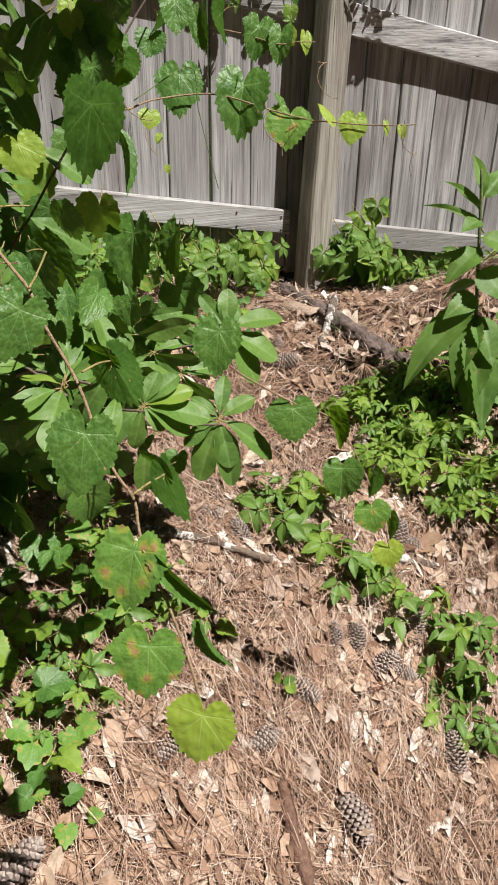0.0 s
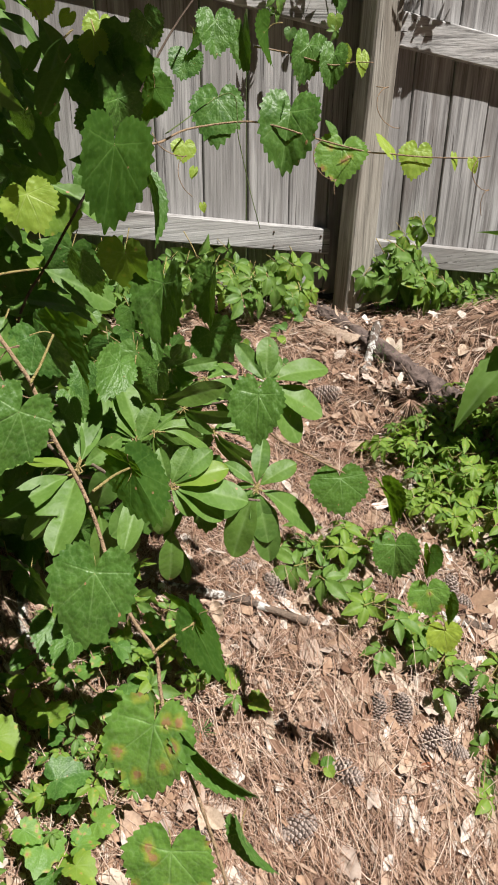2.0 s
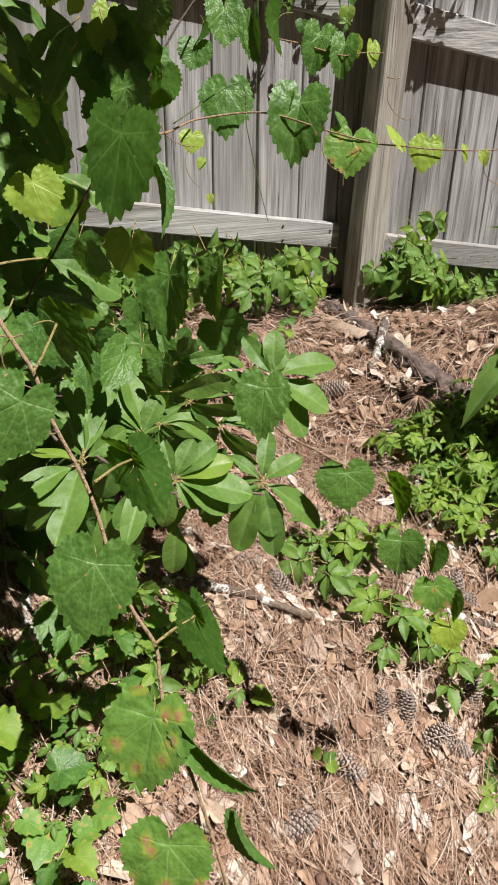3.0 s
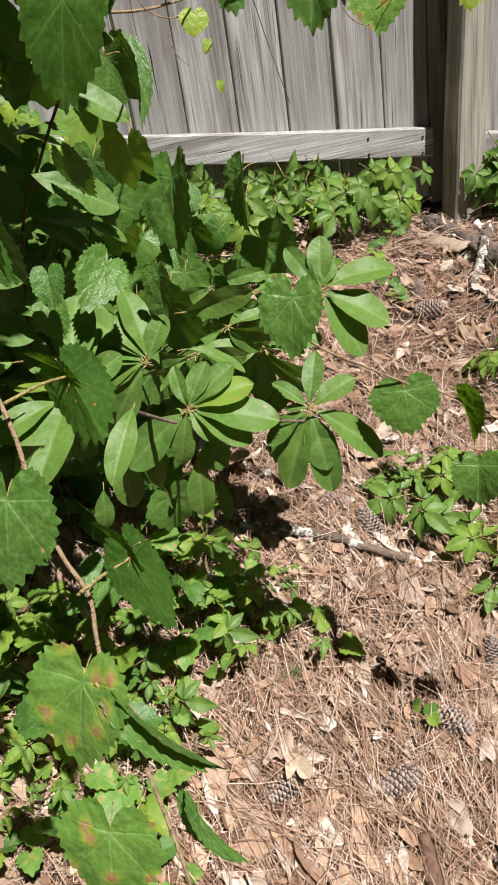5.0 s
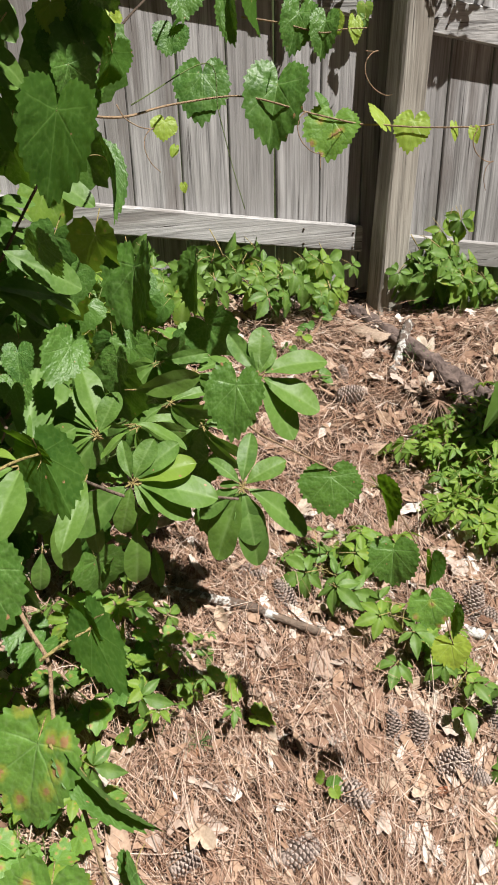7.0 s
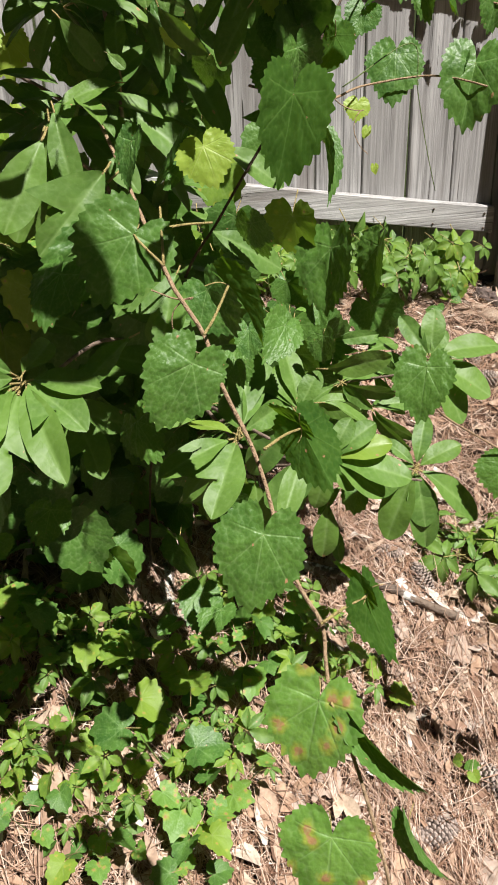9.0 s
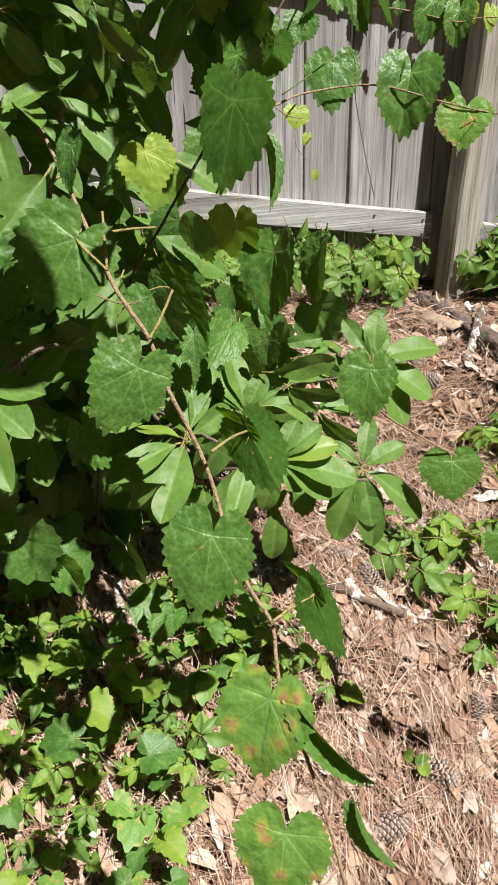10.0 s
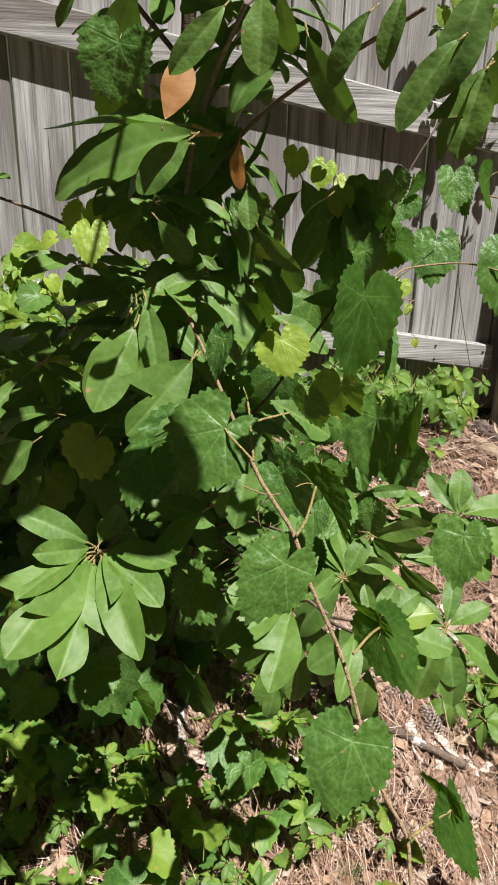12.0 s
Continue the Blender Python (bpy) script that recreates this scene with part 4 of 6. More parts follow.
# two more unseen clusters, set up-sun of the upper left leaves to darken them
for j in range(11):
    c0 = Vector((-1.05, -1.53, 1.12)) + Vector((fill.uniform(-0.12, 0.10), fill.uniform(-0.10, 0.10), fill.uniform(-0.02, 0.12)))
    an = fill.uniform(0, 6.283)
    d = Vector((math.cos(an), math.sin(an), fill.uniform(-0.4, 0.1))).normalized()
    set_leaf(fill.choice(SAP_MESH), sapling, c0, c0 + d * fill.uniform(0.08, 0.11), (0, -0.3, 0.9))
for j in range(30):
    c0 = Vector((-0.85, -1.55, 1.16)) + Vector((fill.uniform(-0.12, 0.10), fill.uniform(-0.09, 0.12), fill.uniform(-0.04, 0.12)))
    if in_gap(c0, 0.03):
        continue
    an = fill.uniform(0, 6.283)
    d = Vector((math.cos(an), math.sin(an), fill.uniform(-0.4, 0.1))).normalized()
    set_leaf(fill.choice(SAP_MESH), sapling, c0, c0 + d * fill.uniform(0.08, 0.11), (0, -0.3, 0.9))
# twigs that carry the added shade leaves
for b0 in ((-0.85, -1.55, 1.15), (-1.03, -1.66, 1.18), (-0.86, -1.40, 1.2), (-0.98, -1.5, 1.2), (-0.85, -1.22, 1.15), (-1.25, -1.3, 1.25), (-1.4, -1.15, 1.3), (-1.45, -1.45, 1.25)):
    off_trunk(1.0, b0, 0.004)


# sprigs of narrow leaves where the sun comes through
sp = random.Random(17)
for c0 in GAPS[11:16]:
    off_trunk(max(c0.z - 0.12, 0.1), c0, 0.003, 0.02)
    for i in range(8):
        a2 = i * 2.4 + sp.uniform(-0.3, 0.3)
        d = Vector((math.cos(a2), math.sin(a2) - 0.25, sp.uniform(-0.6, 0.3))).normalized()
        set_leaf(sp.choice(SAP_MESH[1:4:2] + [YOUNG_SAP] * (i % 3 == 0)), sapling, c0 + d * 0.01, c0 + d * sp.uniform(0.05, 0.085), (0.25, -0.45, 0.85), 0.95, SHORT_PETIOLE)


# ---- the grape vine ----
vine = thing("grape_vine", soil_at(-1.16, -1.10), "wild grape vine with toothed heart-shaped leaves trailing on the sapling", "vine")
VINE_MESH = [heart_leaf("grape_leaf", VINE, s, 198, 14, fo, dr, wv, False) for s, fo, dr, wv in ((1, 0.22, 0.20, 0.05), (2, 0.38, 0.28, 0.06), (3, -0.08, 0.20, 0.05), (5, 0.30, 0.10, 0.08))]
VINE_MESH_YOUNG = [tinted(m, VINE_YOUNG) for m in VINE_MESH[::2]]
VINE_MESH_SHADED_BACK = [tinted(m, VINE_SHADED_BACK) for m in VINE_MESH[:2]]
VINE_MESH_SPOT = [tinted(m, VINE_SPOT) for m in VINE_MESH[:3]]
SMALL_MESH = [heart_leaf("grape_leaf", VINE, 20 + s, 85, 5, 0.4, 0.25, 0.10, True, 17) for s in range(3)] + [heart_leaf("grape_leaf", BRIGHT, 25, 85, 5, 0.2, 0.2, 0.08, True, 17)]


def vine_leaf(base, tip, face, wide=1.0, mat=None):
    pool = VINE_MESH_YOUNG if mat == VINE_YOUNG else VINE_MESH_SPOT if mat == VINE_SPOT else VINE_MESH_SHADED_BACK if mat == VINE_SHADED_BACK else VINE_MESH
    me = pool[1] if wide < 0.45 and len(pool) > 1 else pick.choice(pool)
    ob = set_leaf(me, vine, base, tip, face, wide, PETIOLE_MESH)
    if mat == VINE_SPOT:
        tagged(ob, "leaf with rusty blotches")
    elif mat == VINE_YOUNG:
        tagged(ob, "bright yellow-green young leaf")
    elif mat == VINE_SHADED_BACK:
        tagged(ob, "leaf coloured darker green, as a shaded underside")
    return ob


def vine_stem(pts, r0, r1, mat, name="stem"):
    part(name, tube(name, pts, r0, r1, mat, 7, 6, 0.05), vine)


vine_stem([(-1.08, -1.20, 0.62), (-1.08, -1.38, 0.65), (-1.055, -1.563, 0.564), (-1.048, -1.598, 0.548), (-1.039, -1.628, 0.532), (-1.034, -1.657, 0.506), (-1.024, -1.681, 0.479), (-1.019, -1.701, 0.458), (-1.017, -1.724, 0.436), (-1.011, -1.750, 0.408), (-1.002, -1.769, 0.390), (-1.004, -1.783, 0.372), (-1.005, -1.797, 0.355), (-1.000, -1.813, 0.335), (-0.996, -1.834, 0.312), (-0.992, -1.858, 0.279), (-0.991, -1.882, 0.244)], 0.0017, 0.0011, STEM)
vine_stem([(-0.910, -1.245, 0.661), (-0.878, -1.291, 0.651), (-0.833, -1.289, 0.646), (-0.762, -1.194, 0.650), (-0.690, -1.197, 0.657), (-0.659, -1.231, 0.654), (-0.611, -1.262, 0.639), (-0.565, -1.296, 0.627), (-0.546, -1.318, 0.626), (-0.506, -1.344, 0.623), (-0.459, -1.371, 0.623), (-0.439, -1.379, 0.625)], 0.0015, 0.0008, STEM)
vine_stem([(-0.651, -1.151, 0.741), (-0.612, -1.180, 0.733), (-0.575, -1.216, 0.721), (-0.551, -1.232, 0.724), (-0.531, -1.247, 0.724)], 0.0012, 0.0006, STEM)
vine_stem([(-0.670, -1.065, 0.828), (-0.766, -1.185, 0.765), (-0.834, -1.294, 0.721), (-0.869, -1.308, 0.671), (-0.913, -1.321, 0.616), (-0.966, -1.318, 0.540), (-1.01, -1.28, 0.45), (-1.06, -1.20, 0.2), (-1.08, -1.12, -0.05)], 0.0012, 0.0018, STEM_DARK)
vine_stem([(-0.773, -1.392, 0.374), (-0.751, -1.427, 0.333), (-0.691, -1.421, 0.285), (-0.646, -1.433, 0.256), (-0.598, -1.457, 0.232), (-0.563, -1.477, 0.172), (-0.538, -1.511, 0.093), (-0.505, -1.513, 0.000)], 0.0014, 0.0008, STEM)
vine_stem([(-1.041, -1.641, 0.537), (-1.031, -1.633, 0.547), (-1.016, -1.607, 0.558)], 0.0011, 0.0009, PETIOLE, "petiole")
vine_stem([(-1.018, -1.702, 0.480), (-0.999, -1.683, 0.477), (-0.983, -1.667, 0.471)], 0.0011, 0.0009, PETIOLE, "petiole")
vine_stem([(-1.006, -1.779, 0.400), (-0.990, -1.775, 0.405), (-0.975, -1.772, 0.408)], 0.0011, 0.0009, PETIOLE, "petiole")
vine_stem([(-1.009, -1.807, 0.365), (-1.001, -1.814, 0.353), (-0.994, -1.819, 0.347)], 0.0011, 0.0009, PETIOLE, "petiole")
vine_stem([(-1.056, -1.577, 0.568), (-1.051, -1.541, 0.591), (-1.049, -1.526, 0.598)], 0.0011, 0.0009, PETIOLE, "petiole")
vine_stem([(-1.053, -1.544, 0.586), (-1.032, -1.528, 0.584), (-1.006, -1.503, 0.578)], 0.0011, 0.0009, PETIOLE, "petiole")
vine_stem([(-1.056, -1.577, 0.568), (-1.068, -1.555, 0.579), (-1.072, -1.545, 0.584)], 0.0011, 0.0009, PETIOLE, "petiole")
vine_stem([(-0.829, -1.314, 0.658), (-0.728, -1.252, 0.693), (-0.718, -1.254, 0.644), (-0.706, -1.260, 0.587), (-0.695, -1.269, 0.538)], 0.0007, 0.0005, STEM_GREEN, "tendril")
for x, y, z, s in ((-0.640, -1.305, 0.636, 1), (-0.461, -1.389, 0.616, 2), (-0.829, -1.314, 0.658, 3), (-1.058, -1.595, 0.563, 4), (-0.576, -1.320, 0.708, 5)):
    vine_stem([(x + 0.012 * s ** 0.2 * math.cos(i * 0.9 + s) * (1 - i / 16) + i * 0.002, y - 0.003 * i * (s % 2), z - 0.006 * i + 0.008 * math.sin(i * 0.9 + s)) for i in range(10)], 0.0006, 0.0004, STEM, "tendril")

vine_leaf((-1.072, -1.545, 0.584), (-1.111, -1.559, 0.541), (0.10, -0.73, 0.75), wide=0.95)
vine_leaf((-1.000, -1.452, 0.629), (-0.994, -1.470, 0.600), (-0.29, -0.53, 0.68), wide=1.06, mat=VINE_YOUNG)
vine_leaf((-1.052, -1.652, 0.523), (-1.080, -1.666, 0.484), (0.19, -0.82, 0.65), wide=0.81)
vine_leaf((-1.029, -1.737, 0.441), (-1.046, -1.757, 0.396), (-0.15, -0.67, 1.00), wide=0.82)
vine_leaf((-1.015, -1.803, 0.364), (-1.034, -1.822, 0.322), (-0.15, -0.44, 1.22), wide=0.87, mat=VINE_SPOT)
vine_leaf((-1.022, -1.848, 0.303), (-1.034, -1.866, 0.265), (-0.12, -0.33, 1.30), wide=0.98, mat=VINE_SPOT)
vine_leaf((-0.995, -1.890, 0.255), (-1.010, -1.905, 0.221), (-0.14, -0.24, 1.33), wide=1.06, mat=VINE_YOUNG)
vine_leaf((-0.975, -1.772, 0.408), (-0.965, -1.787, 0.367), (-0.30, 0.57, 0.22), wide=0.50, mat=VINE_SHADED_BACK)
vine_leaf((-0.975, -1.771, 0.409), (-0.986, -1.752, 0.426), (0.65, 0.27, 0.20), wide=0.49, mat=VINE_SHADED_BACK)
vine_leaf((-1.016, -1.607, 0.558), (-0.988, -1.634, 0.527), (0.30, 0.50, 0.57), wide=0.58, mat=VINE_SHADED_BACK)
vine_leaf((-0.983, -1.667, 0.471), (-0.968, -1.694, 0.433), (-0.13, 0.60, 0.43), wide=0.63, mat=VINE_SHADED_BACK)
vine_leaf((-0.983, -1.667, 0.471), (-1.000, -1.652, 0.489), (0.53, 0.39, 0.41), wide=0.53, mat=VINE_SHADED_BACK)
vine_leaf((-0.994, -1.819, 0.347), (-0.963, -1.852, 0.306), (-0.74, 0.04, 0.85), wide=0.17)
vine_leaf((-0.977, -1.855, 0.304), (-0.968, -1.877, 0.271), (-0.82, 0.14, 0.69), wide=0.26)
# upper side faces out here, still in the shade-darkened underside colour
vine_leaf((-0.916, -1.433, 0.663), (-0.936, -1.466, 0.596), (-0.04, -0.83, 0.30), wide=0.62, mat=VINE_SHADED_BACK)
vine_leaf((-0.870, -1.379, 0.616), (-0.861, -1.410, 0.566), (0.73, -0.65, 0.12), wide=0.25)
vine_leaf((-0.709, -1.169, 0.681), (-0.722, -1.195, 0.630), (-0.28, -0.64, 0.67), wide=0.88)
vine_leaf((-0.636, -1.228, 0.669), (-0.661, -1.258, 0.604), (-0.39, -0.70, 0.48), wide=0.76)
vine_leaf((-0.647, -1.211, 0.672), (-0.659, -1.223, 0.645), (-0.85, -0.35, -0.16), wide=0.85)
vine_leaf((-0.586, -1.277, 0.630), (-0.602, -1.295, 0.591), (-0.41, -0.63, 0.61), wide=1.06, mat=VINE_SPOT)
vine_leaf((-0.593, -1.259, 0.647), (-0.595, -1.250, 0.662), (0.31, -0.61, -0.29), wide=1.09)
vine_leaf((-0.767, -1.197, 0.633), (-0.772, -1.207, 0.614), (-0.06, -0.71, 0.55), wide=1.09, mat=VINE_YOUNG)
vine_leaf((-0.761, -1.214, 0.606), (-0.767, -1.219, 0.596), (-0.26, -0.65, 0.47), wide=0.65, mat=VINE_YOUNG)
vine_leaf((-0.760, -1.238, 0.567), (-0.760, -1.242, 0.558), (-0.26, -0.64, 0.50), wide=0.71, mat=VINE_YOUNG)
vine_leaf((-0.761, -1.411, 0.380), (-0.780, -1.436, 0.326), (-0.32, -0.61, 0.89), wide=0.79)
vine_leaf((-0.654, -1.434, 0.251), (-0.659, -1.458, 0.207), (-0.35, -0.50, 1.00), wide=1.12)
vine_leaf((-0.597, -1.456, 0.233), (-0.584, -1.486, 0.195), (0.44, 0.26, 0.44), wide=0.98, mat=VINE_SHADED_BACK)
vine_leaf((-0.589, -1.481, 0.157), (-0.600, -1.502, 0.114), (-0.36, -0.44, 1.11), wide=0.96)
vine_leaf((-0.543, -1.498, 0.142), (-0.548, -1.514, 0.111), (0.60, 0.24, 0.25), wide=0.77, mat=VINE_SHADED_BACK)
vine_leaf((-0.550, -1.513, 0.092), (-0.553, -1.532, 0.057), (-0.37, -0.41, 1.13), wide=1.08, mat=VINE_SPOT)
vine_leaf((-0.521, -1.525, 0.073), (-0.524, -1.541, 0.044), (0.60, 0.21, 0.23), wide=0.64, mat=VINE_SHADED_BACK)
vine_leaf((-0.508, -1.511, 0.002), (-0.510, -1.529, -0.030), (-0.32, -0.32, 1.14), wide=1.06, mat=VINE_YOUNG)
vine_leaf((-0.512, -1.331, 0.629), (-0.525, -1.344, 0.599), (-0.32, -0.60, 0.68), wide=0.88, mat=VINE_YOUNG)
vine_leaf((-0.542, -1.318, 0.628), (-0.550, -1.300, 0.652), (0.36, -0.69, 0.26), wide=0.63, mat=VINE_YOUNG)
vine_leaf((-0.475, -1.357, 0.624), (-0.476, -1.366, 0.609), (0.17, -0.70, 0.38), wide=0.52, mat=VINE_YOUNG)
vine_leaf((-0.460, -1.373, 0.620), (-0.461, -1.381, 0.607), (-0.45, -0.53, 0.58), wide=0.64, mat=VINE_YOUNG)
vine_leaf((-0.661, -1.137, 0.758), (-0.669, -1.161, 0.710), (-0.79, -0.30, 0.28), wide=0.48)
vine_leaf((-0.630, -1.148, 0.762), (-0.648, -1.168, 0.715), (-0.15, 0.61, 0.61), wide=0.62, mat=VINE_SHADED_BACK)
vine_leaf((-0.592, -1.189, 0.743), (-0.610, -1.206, 0.701), (-0.15, -0.70, 0.50), wide=0.68)
vine_leaf((-0.568, -1.212, 0.733), (-0.582, -1.228, 0.696), (-0.38, -0.65, 0.50), wide=0.62)
vine_leaf((-0.557, -1.215, 0.737), (-0.557, -1.226, 0.719), (-0.67, -0.35, 0.40), wide=0.77, mat=VINE_YOUNG)
vine_leaf((-0.539, -1.232, 0.731), (-0.543, -1.244, 0.709), (-0.10, -0.71, 0.51), wide=0.52, mat=VINE_YOUNG)
vine_leaf((-0.725, -1.100, 0.729), (-0.738, -1.111, 0.702), (-0.28, -0.75, 0.41), wide=1.12)
vine_leaf((-0.710, -1.091, 0.755), (-0.721, -1.104, 0.725), (0.45, 0.35, 0.71), wide=0.78, mat=VINE_SHADED_BACK)
vine_leaf((-0.821, -1.032, 0.769), (-0.833, -1.045, 0.740), (-0.17, -0.68, 0.58), wide=0.85, mat=VINE_YOUNG)
vine_leaf((-0.789, -1.034, 0.750), (-0.799, -1.045, 0.723), (0.35, 0.50, 0.71), wide=0.78, mat=VINE_YOUNG)
vine_leaf((-0.849, -1.347, 0.704), (-0.860, -1.364, 0.668), (0.37, 0.49, 0.68), wide=0.67, mat=VINE_SHADED_BACK)
vine_leaf((-0.871, -1.315, 0.679), (-0.876, -1.331, 0.649), (-0.22, -0.77, 0.46), wide=0.76)
vine_leaf((-0.894, -1.241, 0.681), (-0.880, -1.262, 0.656), (0.02, -0.76, 0.65), wide=0.52)
vine_leaf((-0.968, -1.183, 0.721), (-0.955, -1.207, 0.691), (0.37, -0.80, 0.52), wide=0.48)
vine_leaf((-1.102, -1.492, 0.562), (-1.156, -1.507, 0.516), (-0.01, -0.73, 0.67), wide=0.52)
vine_leaf((-1.028, -1.434, 0.609), (-1.000, -1.420, 0.644), (0.52, -0.63, 0.54), wide=0.33)
vine_leaf((-1.157, -1.153, 0.717), (-1.155, -1.170, 0.677), (-0.02, -0.60, 0.74), wide=0.90, mat=VINE_YOUNG)
vine_leaf((-1.015, -1.299, 0.721), (-0.997, -1.326, 0.666), (0.38, -0.61, 0.55), wide=0.27)
vine_leaf((-1.002, -1.285, 0.734), (-0.973, -1.302, 0.711), (0.28, -0.58, 0.64), wide=0.35)
vine_leaf((-1.061, -1.486, 0.641), (-1.073, -1.496, 0.609), (-0.51, -0.48, 0.73), wide=0.53)
vine_leaf((-0.937, -1.466, 0.470), (-0.963, -1.499, 0.451), (0.45, -0.68, 0.57), wide=0.71)
vine_leaf((-0.891, -1.293, 0.719), (-0.884, -1.294, 0.688), (0.20, -0.98, 0.09), wide=1.02)
vine_leaf((-0.893, -1.294, 0.747), (-0.900, -1.306, 0.724), (-0.46, -0.71, 0.54), wide=0.89, mat=VINE_YOUNG)
vine_leaf((-0.997, -1.474, 0.691), (-0.999, -1.463, 0.672), (-0.79, -0.57, -0.23), wide=0.85)
vine_leaf((-1.022, -1.470, 0.713), (-1.005, -1.474, 0.701), (-0.54, -0.62, -0.57), wide=1.00, mat=VINE_YOUNG)
vine_leaf((-0.846, -1.332, 0.502), (-0.865, -1.354, 0.432), (-0.85, -0.38, 0.36), wide=0.83)
vine_leaf((-0.943, -1.369, 0.544), (-0.931, -1.369, 0.504), (-0.79, -0.56, -0.25), wide=0.82)
vine_leaf((-0.821, -1.262, 0.470), (-0.816, -1.277, 0.452), (-0.14, -0.78, 0.61), wide=0.80)
vine_leaf((-0.983, -1.514, 0.488), (-0.986, -1.530, 0.468), (-0.14, -0.77, 0.63), wide=0.78)
vine_leaf((-0.856, -1.317, 0.433), (-0.860, -1.339, 0.413), (-0.38, -0.58, 0.72), wide=0.72)
vine_leaf((-0.753, -1.243, 0.473), (-0.768, -1.251, 0.410), (-0.97, -0.03, 0.23), wide=0.83)
vine_leaf((-1.017, -1.519, 0.529), (-1.005, -1.546, 0.495), (-0.63, -0.70, 0.34), wide=0.86)
vine_leaf((-0.991, -1.491, 0.454), (-0.988, -1.510, 0.434), (-0.06, -0.74, 0.67), wide=0.80)
vine_leaf((-1.028, -1.370, 0.089), (-1.042, -1.416, 0.068), (0.16, -0.45, 0.88), wide=0.80)
vine_leaf((-1.067, -1.344, 0.023), (-1.092, -1.359, 0.024), (0.06, -0.02, 1.00), wide=0.81)
vine_leaf((-1.014, -1.429, 0.107), (-1.043, -1.459, 0.098), (-0.17, -0.13, 0.98), wide=0.80)
vine_leaf((-1.161, -1.416, 0.721), (-1.163, -1.433, 0.696), (-0.05, -0.82, 0.56), wide=0.78, mat=VINE_YOUNG)
vine_leaf((-1.129, -1.525, 0.556), (-1.150, -1.554, 0.527), (-0.37, -0.51, 0.78), wide=0.77)
vine_leaf((-1.179, -1.466, 0.311), (-1.192, -1.500, 0.294), (-0.05, -0.44, 0.90), wide=0.85)
vine_leaf((-1.240, -1.454, 0.282), (-1.266, -1.481, 0.276), (0.38, -0.53, 0.75), wide=0.91)
vine_leaf((-1.083, -1.430, 0.375), (-1.072, -1.479, 0.356), (-0.63, -0.41, 0.67), wide=0.72)
vine_leaf((-0.893, -1.447, 0.447), (-0.896, -1.451, 0.417), (-0.72, -0.67, 0.16), wide=0.78)
vine_leaf((-0.909, -1.336, 0.681), (-0.900, -1.349, 0.648), (-0.23, -0.93, 0.28), wide=0.84)
vine_leaf((-0.894, -1.373, 0.696), (-0.885, -1.372, 0.657), (0.32, -0.95, 0.05), wide=0.83)
vine_leaf((-0.877, -1.291, 0.740), (-0.884, -1.297, 0.706), (-0.66, -0.70, 0.26), wide=0.89)
vine_leaf((-0.912, -1.278, 0.768), (-0.922, -1.281, 0.757), (-0.28, -0.84, 0.47), wide=0.84, mat=VINE_YOUNG)
vine_leaf((-0.848, -1.324, 0.764), (-0.838, -1.320, 0.736), (-0.16, -0.97, -0.19), wide=0.87)
vine_leaf((-0.764, -1.298, 0.764), (-0.770, -1.316, 0.730), (-0.12, -0.88, 0.47), wide=0.84)
vine_leaf((-0.936, -1.270, 0.785), (-0.942, -1.284, 0.762), (0.01, -0.86, 0.52), wide=0.78, mat=VINE_YOUNG)
vine_leaf((-1.133, -1.443, 0.859), (-1.144, -1.441, 0.817), (-0.39, -0.92, 0.06), wide=1.02)

for j in range(105):
    hz = fill.uniform(0.02, 1.0) * fill.uniform(0.4, 1)
    c0 = Vector((fill.uniform(-1.36 if hz < 0.5 else -1.12, -0.84), fill.uniform(-1.30, -0.80), hz))
    d = Vector((fill.uniform(-0.6, 0.6), fill.uniform(-0.5, 0.2), -1)).normalized()
    set_leaf(fill.choice(SMALL_MESH), vine, c0, c0 + d * fill.uniform(0.045, 0.075), (fill.uniform(-1.1, 0.3), -0.8, fill.uniform(-0.3, 0.7)))


for j in range(120):
    c0 = Vector((fill.uniform(-1.08, -0.70), fill.uniform(-1.18, -0.70), fill.uniform(0.02, 0.52)))
    if c0.x > -0.85 and c0.z > 0.36:
        c0.z -= 0.2
    d = Vector((fill.uniform(-0.7, 0.7), fill.uniform(-0.5, 0.2), -0.8)).normalized()
    set_leaf(fill.choice(SMALL_MESH[:3]), vine, c0, c0 + d * fill.uniform(0.035, 0.06), (fill.uniform(-1.1, 0.3), -0.7, fill.uniform(-0.3, 0.8)))


for j in range(75):
    c0 = Vector((fill.uniform(-1.42, -1.0), fill.uniform(-1.25, -0.92), fill.uniform(0.04, 0.40)))
    d = Vector((fill.uniform(-0.7, 0.7), fill.uniform(-0.6, 0.2), -0.7)).normalized()
    set_leaf(fill.choice(SMALL_MESH[:3]), vine, c0, c0 + d * fill.uniform(0.045, 0.07), (fill.uniform(-0.5, 0.5), -0.6, fill.uniform(0.4, 1.0)))


# ---- low plants on the soil ----
CREEP_MESH = [creeper_leaf("creeper_leaf", BRIGHT if s == 2 else CREEPER, s, sp, n_) for s, sp, n_ in ((1, 1.0, 5), (2, 1.1, 5), (3, 0.95, 5), (4, 1.15, 3))]
CREEP_WIDE = [creeper_leaf("creeper_leaf", BRIGHT if s == 53 else CREEPER, s, sp, 5) for s, sp in ((51, 1.15), (52, 1.05), (53, 1.2), (54, 1.1))]
FINE_MESH = [creeper_leaf("creeper_leaf", BRIGHT, 40 + s, 0.95, 5) for s in range(2)] + [creeper_leaf("creeper_leaf", CREEPER, 44, 0.9, 5)]


